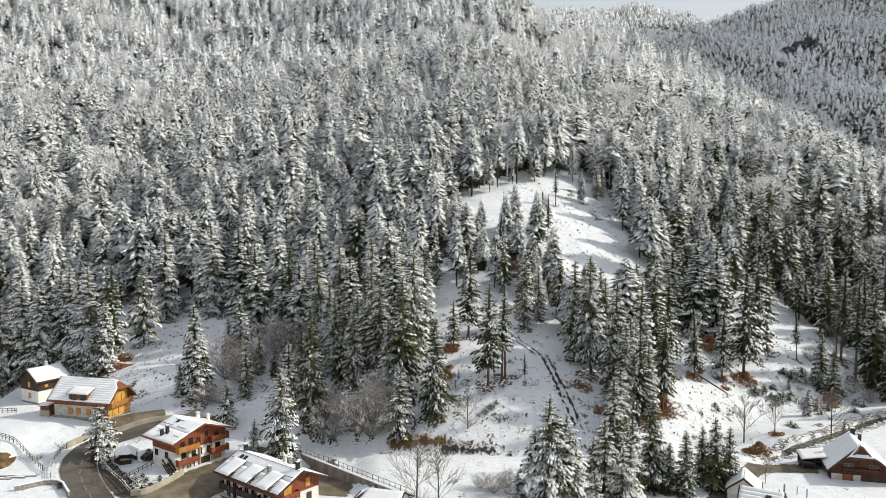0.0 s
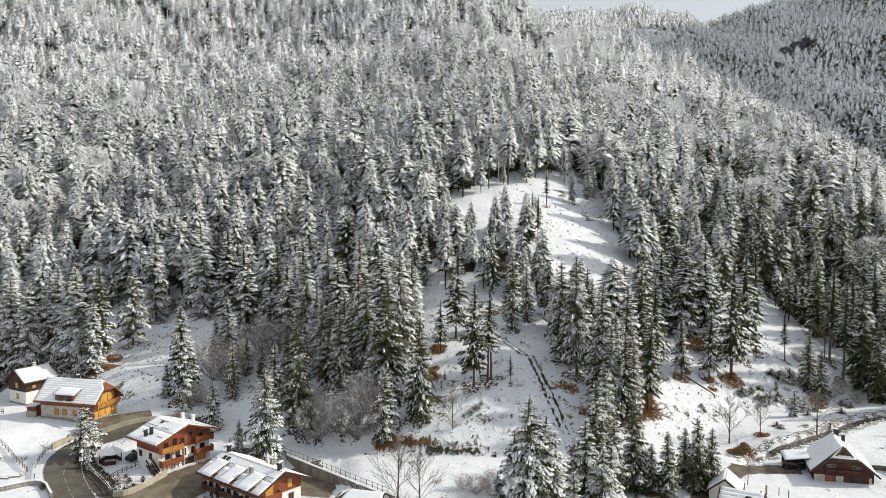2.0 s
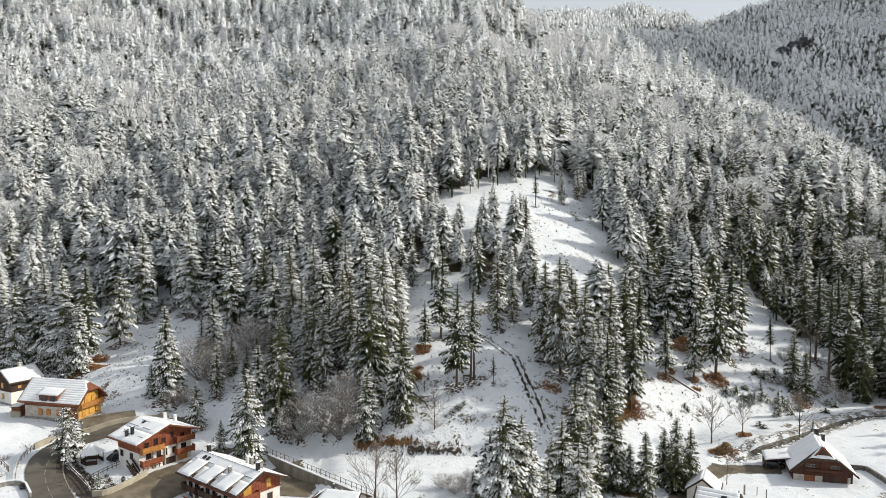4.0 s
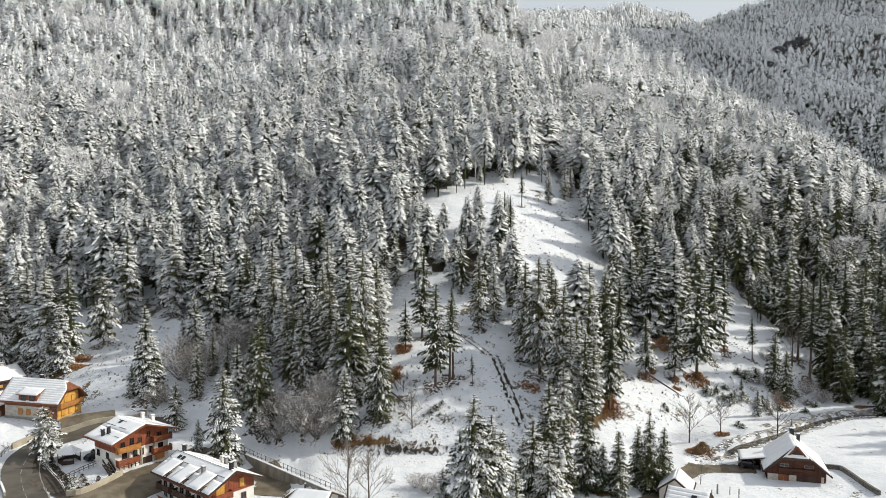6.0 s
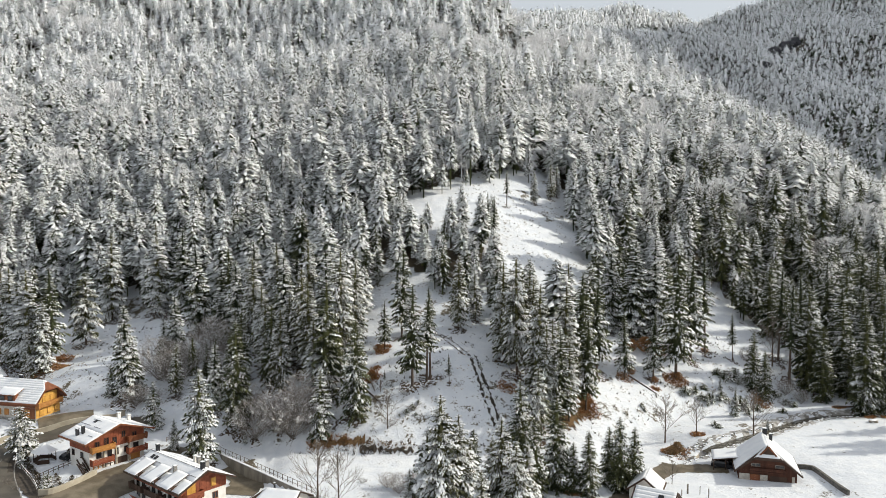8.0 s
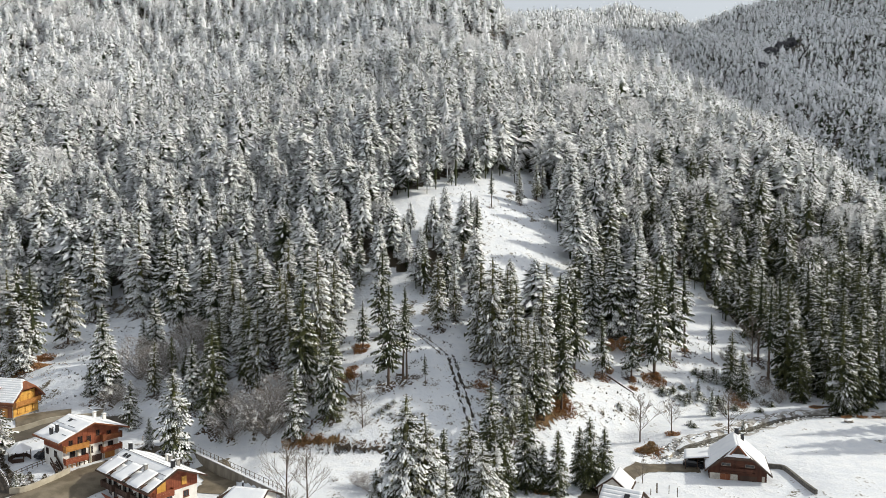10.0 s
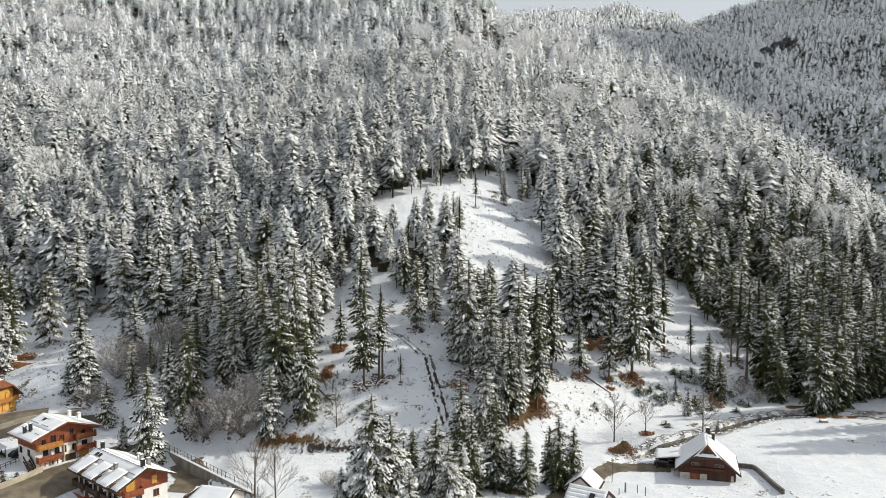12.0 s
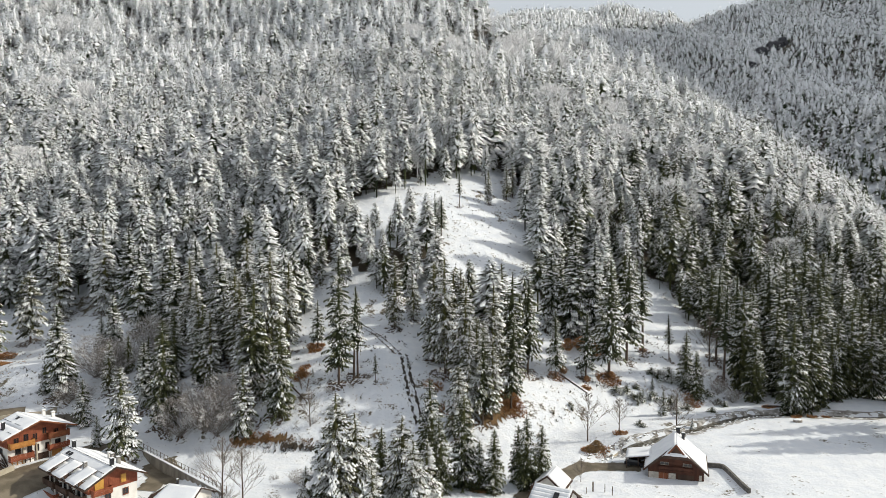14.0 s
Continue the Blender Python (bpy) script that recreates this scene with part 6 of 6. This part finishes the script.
def mound(x, y, r, high, label):
    """A heap of soil with a ragged top and some snow at its foot."""
    bm = bmesh.new()
    bmesh.ops.create_icosphere(bm, subdivisions=3, radius=1)
    for v in bm.verts:
        k = 1 + 0.25 * noise.noise(v.co * 1.7) + 0.12 * noise.noise(v.co * 4.3)
        v.co = Vector((v.co.x * r * k, v.co.y * r * k, v.co.z * high * k))
    ob = new("earth_mound")
    ob.location = site(x, y)
    tagged(ob, label, "earth mound")
    part("soil", bm, brown_earth, ob)
    bm = bmesh.new()
    slab(bm, [(r * 0.35, -r * 0.1, high * 0.78), (r * 0.8, -r * 0.2, high * 0.5), (r * 0.9, r * 0.35, high * 0.42), (r * 0.45, r * 0.4, high * 0.72)], 0.1, 0.35)
    part("snow_patch", bm, roof_snow, ob, "lump of snow on the soil")


mound(-83.0, 136.6, 3.0, 2.0, "heap of bare brown soil in the snowy field")
for i, (x, y, turn, long) in enumerate(((-77.6, 130.9, 4, 4.5), (-76.4, 130.1, -3, 4.0), (-75.0, 130.7, 8, 4.2), (-78.4, 129.4, 2, 3.6))):
    ob = new("timber_board")
    ob.matrix_basis = Matrix.Translation(site(x, y, 0.14)) @ pose(0, 0, 0, 0, 0, turn)
    tagged(ob, "grey timber board lying in the snow", "board", "boards in the field")
    bm = bmesh.new()
    box(bm, -long / 2, -0.18, -0.14, long / 2, 0.18, 0.1)
    part("board", bm, grey_wood, ob)
    bm = bmesh.new()
    drift(bm, [(-long / 2 + 0.1, -0.16, 0.1), (long / 2 - 0.2, -0.16, 0.1), (long / 2 - 0.2, 0.14, 0.1), (-long / 2 + 0.1, 0.14, 0.1)], 0.0, 0.12, i)
    part("snow_cap", bm, roof_snow, ob)


def boulder(seed):
    rng = random.Random(seed)
    bm = bmesh.new()
    bmesh.ops.create_icosphere(bm, subdivisions=1, radius=0.5)
    for v in bm.verts:
        v.co *= rng.uniform(0.75, 1.2)
        v.co.z *= 0.65
    me = bpy.data.meshes.new("boulder")
    bm.to_mesh(me)
    bm.free()
    me.materials.append(snowy_stone)
    return me


STONES = [boulder(i) for i in range(4)]
rng = random.Random(5)
line = along(rounded(STREAM), 1.1)
for i, (x, y) in enumerate(line):
    if not 56 < x < 126:
        continue
    for side, near, far in ((-1, 1.5, 2.4), (1, 1.5, 2.2), (-1, 2.4, 3.6), (1, 2.2, 3.2)):
        if rng.random() < 0.3:
            continue
        ob = new("boulder", rng.choice(STONES))
        s = rng.uniform(0.25, 0.75)
        q = side * rng.uniform(near, far)
        jx, jy = x - 0.5 * q + rng.uniform(-0.4, 0.4), y + 0.85 * q
        ob.matrix_basis = Matrix.Translation(site(jx, jy, 0.06 * s)) @ pose(0, 0, 0, 0, 0, rng.uniform(0, 360)) @ Matrix.Diagonal((s * 1.2, s, s, 1))
        tagged(ob, "grey stone half under snow beside the stream", "boulder", "stones along the stream")
for i in range(22):      # rockery in the sloping garden
    k, q = rng.random(), rng.uniform(-1.6, 1.6)
    x, y = -50.2 - 4.6 * k + 0.85 * q, 124.2 + 6.2 * k + 0.5 * q
    ob = new("boulder", rng.choice(STONES))
    w = rng.uniform(0.4, 0.9)
    ob.matrix_basis = Matrix.Translation(site(x, y, 0.1 * w)) @ pose(0, 0, 0, 0, 0, rng.uniform(0, 360)) @ Matrix.Diagonal((w * 1.3, w, w, 1))
    tagged(ob, "garden stone capped with snow in the rockery", "boulder", "stones of the rockery")
ob = new("boulder", STONES[1])
ob.matrix_basis = Matrix.Translation(site(111, 160.6, 0.3)) @ Matrix.Diagonal((2.6, 2.0, 1.9, 1))
tagged(ob, "large boulder capped with snow at the field's edge", "boulder", "")


# ---- litter on the slope ----
def tufts(name, spots, sizes, mat, label, category, seed, blades=7):
    """Many tufts of dry stalks as one mesh."""
    rng = np.random.default_rng(seed)
    x, y = np.array([p[0] for p in spots]), np.array([p[1] for p in spots])
    z = ground(U * x, U * y)
    n = len(x)
    a, out = rng.uniform(0, 6.28, (n, blades)), rng.uniform(0.25, 1.0, (n, blades))
    tall = rng.uniform(0.45, 1.0, (n, blades)) * np.asarray(sizes)[:, None]
    c, s = np.cos(a), np.sin(a)
    w = 0.13 * tall
    base = np.stack([U * x[:, None] + c * tall * 0.2, U * y[:, None] + s * tall * 0.2, np.repeat(z[:, None], blades, 1) - 0.05], -1)
    side = np.stack([-s * w, c * w, np.zeros_like(w)], -1)
    tip = base + np.stack([c * tall * out, s * tall * out, tall * 0.9], -1)
    verts = np.stack([base - side, base + side, tip], 2).reshape(-1, 3)
    return tagged(new(name, mesh_of(name, verts, np.arange(len(verts)).reshape(-1, 3), mat)), label, category, kind="stuff")


grit = np.random.default_rng(12)
tx, ty = grit.uniform(-100, 130, 24000), grit.uniform(140, 205, 24000)
ts = ty - foot_of_hill(tx)
clump = np.sin(tx / 2.3 + 2 * np.sin(ty / 3.1)) * np.sin(ty / 1.9 + tx / 5)
ok = (ts > 1) & (ts < 50) & (clump + grit.normal(0, 0.35, len(tx)) > 0.55)
tufts("dry_grass", list(zip(tx[ok], ty[ok])), grit.uniform(0.2, 0.95, ok.sum()) ** 1.3, hedge_twig, "dark tufts and twigs poking out of the snow", "grass", 1)
ok = (ts > 1) & (ts < 50) & (clump < -0.5) & (grit.random(len(tx)) < 0.35)
tufts("dry_grass", list(zip(tx[ok], ty[ok])), grit.uniform(0.2, 0.6, ok.sum()), dry_grass, "brown dry grass poking out of the snow", "grass", 2)
bx = grit.normal(0, 6.5, 700).clip(-12, 12)
bx = bx[np.sin(bx * 1.7) + np.sin(bx * 3.9) > -0.3]
by = 144.6 - 0.05 * (bx + 11) + grit.normal(0, 0.5, len(bx)) * np.interp(bx, [-12, -7, 0, 11], [0.5, 1.3, 1.0, 0.4])
tufts("dry_grass", list(zip(bx, by)), grit.uniform(0.2, 0.5, len(bx)), dry_grass, "strip of brown dry grass along the bank", "grass", 3, 9)
tufts("dry_grass", list(zip(bx[:260] * 1.1, by[:260] - 1.1)), grit.uniform(0.3, 0.7, 260), earth, "dark edge of the ditch along the bank", "grass", 4, 9)
cx, cy = grit.uniform(20, 62, 500), grit.uniform(190, 262, 500)
tufts("dry_grass", list(zip(cx, cy)), grit.uniform(0.25, 0.9, 500), earth, "dark stalks and stumps in the snowy clearing", "grass", 5)
mx, my = grit.uniform(-14, 14, 900), grit.uniform(118, 141, 900)
ok = np.sin(mx / 2.7) * np.sin(my / 2.2 + mx / 6) > 0.25
tufts("dry_grass", list(zip(mx[ok], my[ok])), grit.uniform(0.12, 0.32, ok.sum()), twig, "thin grass stalks in the meadow snow", "grass", 6)

px_, py_, ps_ = [], [], []
for x, y, r in [(x, y, 0.8 * h + 0.3) for x, y, h in RUST] + [(63.6, 147.8, 2.6), (112.4, 164.2, 1.2), (116.0, 164, 1.0), (119, 163.8, 0.9), (46.4, 158.6, 3.0), (45.3, 156.4, 2.8), (47.8, 157.2, 2.4), (43.6, 158.8, 2.0), (36.3, 150.0, 2.2), (72.6, 177.0, 2.8), (59.0, 172.6, 1.8), (0.2, 159.6, 1.8), (1.9, 170.2, 1.5),
                (50, 119.5, 2.2), (92.5, 175.2, 2.2), (-9.6, 145.6, 1.5), (-6.6, 145.4, 1.6), (-3.4, 145.0, 1.2), (1.0, 162.4, 1.2), (-80, 181, 3.0), (-84, 179.5, 2.5), (-84.5, 186.5, 2.6), (-81.5, 187.5, 2.4), (30, 158, 2.0), (33.4, 152.1, 1.8), (31.8, 125.4, 1.3), (38.4, 124.2, 1.4)]:
    n = int(60 * r * r)
    a, q = grit.uniform(0, 6.28, n), grit.random(n) ** 0.7 * r * 1.15
    px_ += list(x + np.cos(a) * q)
    py_ += list(y + np.sin(a) * q * 0.8)
    ps_ += list(grit.uniform(0.25, 0.75, n))
tufts("withered_bracken", list(zip(px_, py_)), np.array(ps_), rust_leaf, "rust-brown withered bracken lying on the snow", "bracken", 7, 8)


def log(a, b, r, mat, label):
    p, q = site(*a, r), site(*b, r)
    ob = new("fallen_log")
    ob.location = p
    tagged(ob, label, "log", "fallen logs")
    d = q - p
    v, f = cone(7, [(0, r), (d.length * 0.5, r * 0.85), (d.length, r * 0.5)], 3, 0.08)
    m = np.array(d.to_track_quat("Z", "Y").to_matrix())
    under(new("trunk", mesh_of("trunk", v @ m.T, f, mat)), ob)


log((0.2, 159.5), (1.6, 155.5), 0.22, grey_wood, "pale fallen log in the snow")
log((-0.6, 156.5), (3.2, 152.0), 0.2, bark, "dark fallen log on the slope")
log((2.6, 158.5), (2.8, 155.2), 0.16, grey_wood, "pale broken log in the snow")
log((-33.2, 139.4), (-28.8, 143.4), 0.15, grey_wood, "pale timber pole by the ramp's end")
log((-32.0, 141.3), (-27.6, 142.9), 0.13, grey_wood, "pale timber pole by the ramp's end")
for a, b in (((-57.2, 160.0), (-54.6, 159.5)), ((-56.8, 160.7), (-54.0, 160.2)), ((-55.8, 159.6), (-53.4, 160.6))):
    log(a, b, 0.2, snowy_wood, "snow-dusted log by the forecourt")
log((60.5, 173.5), (66.0, 170.0), 0.2, bark, "dark fallen log on the slope")
log((108.5, 172.3), (113.5, 171.8), 0.3, bark, "dark log beside the stream")


def crag(x, y, size, seed):
    """A rock face that breaks through the far woods."""
    rng = random.Random(seed)
    bm = bmesh.new()
    bmesh.ops.create_icosphere(bm, subdivisions=3, radius=1)
    for v in bm.verts:
        n = noise.noise(v.co * 2.1 + Vector((seed, 0, 0))) * 0.35 + noise.noise(v.co * 5.3) * 0.18
        v.co = v.co * (1 + n)
        v.co = Vector((v.co.x * 1.1, v.co.y * 0.6, v.co.z))
    ob = new("crag")
    ob.matrix_basis = Matrix.Translation(site(x, y, size * 0.8)) @ pose(0, 0, 0, -20, 0, rng.uniform(-20, 20)) @ Matrix.Diagonal((size, size, size, 1))
    tagged(ob, "dark bare rock face among snowy far trees", "rock", "far crags")
    part("rock", bm, rock, ob)


for x, y, size, seed in CRAGS:
    crag(x, y, size, seed)
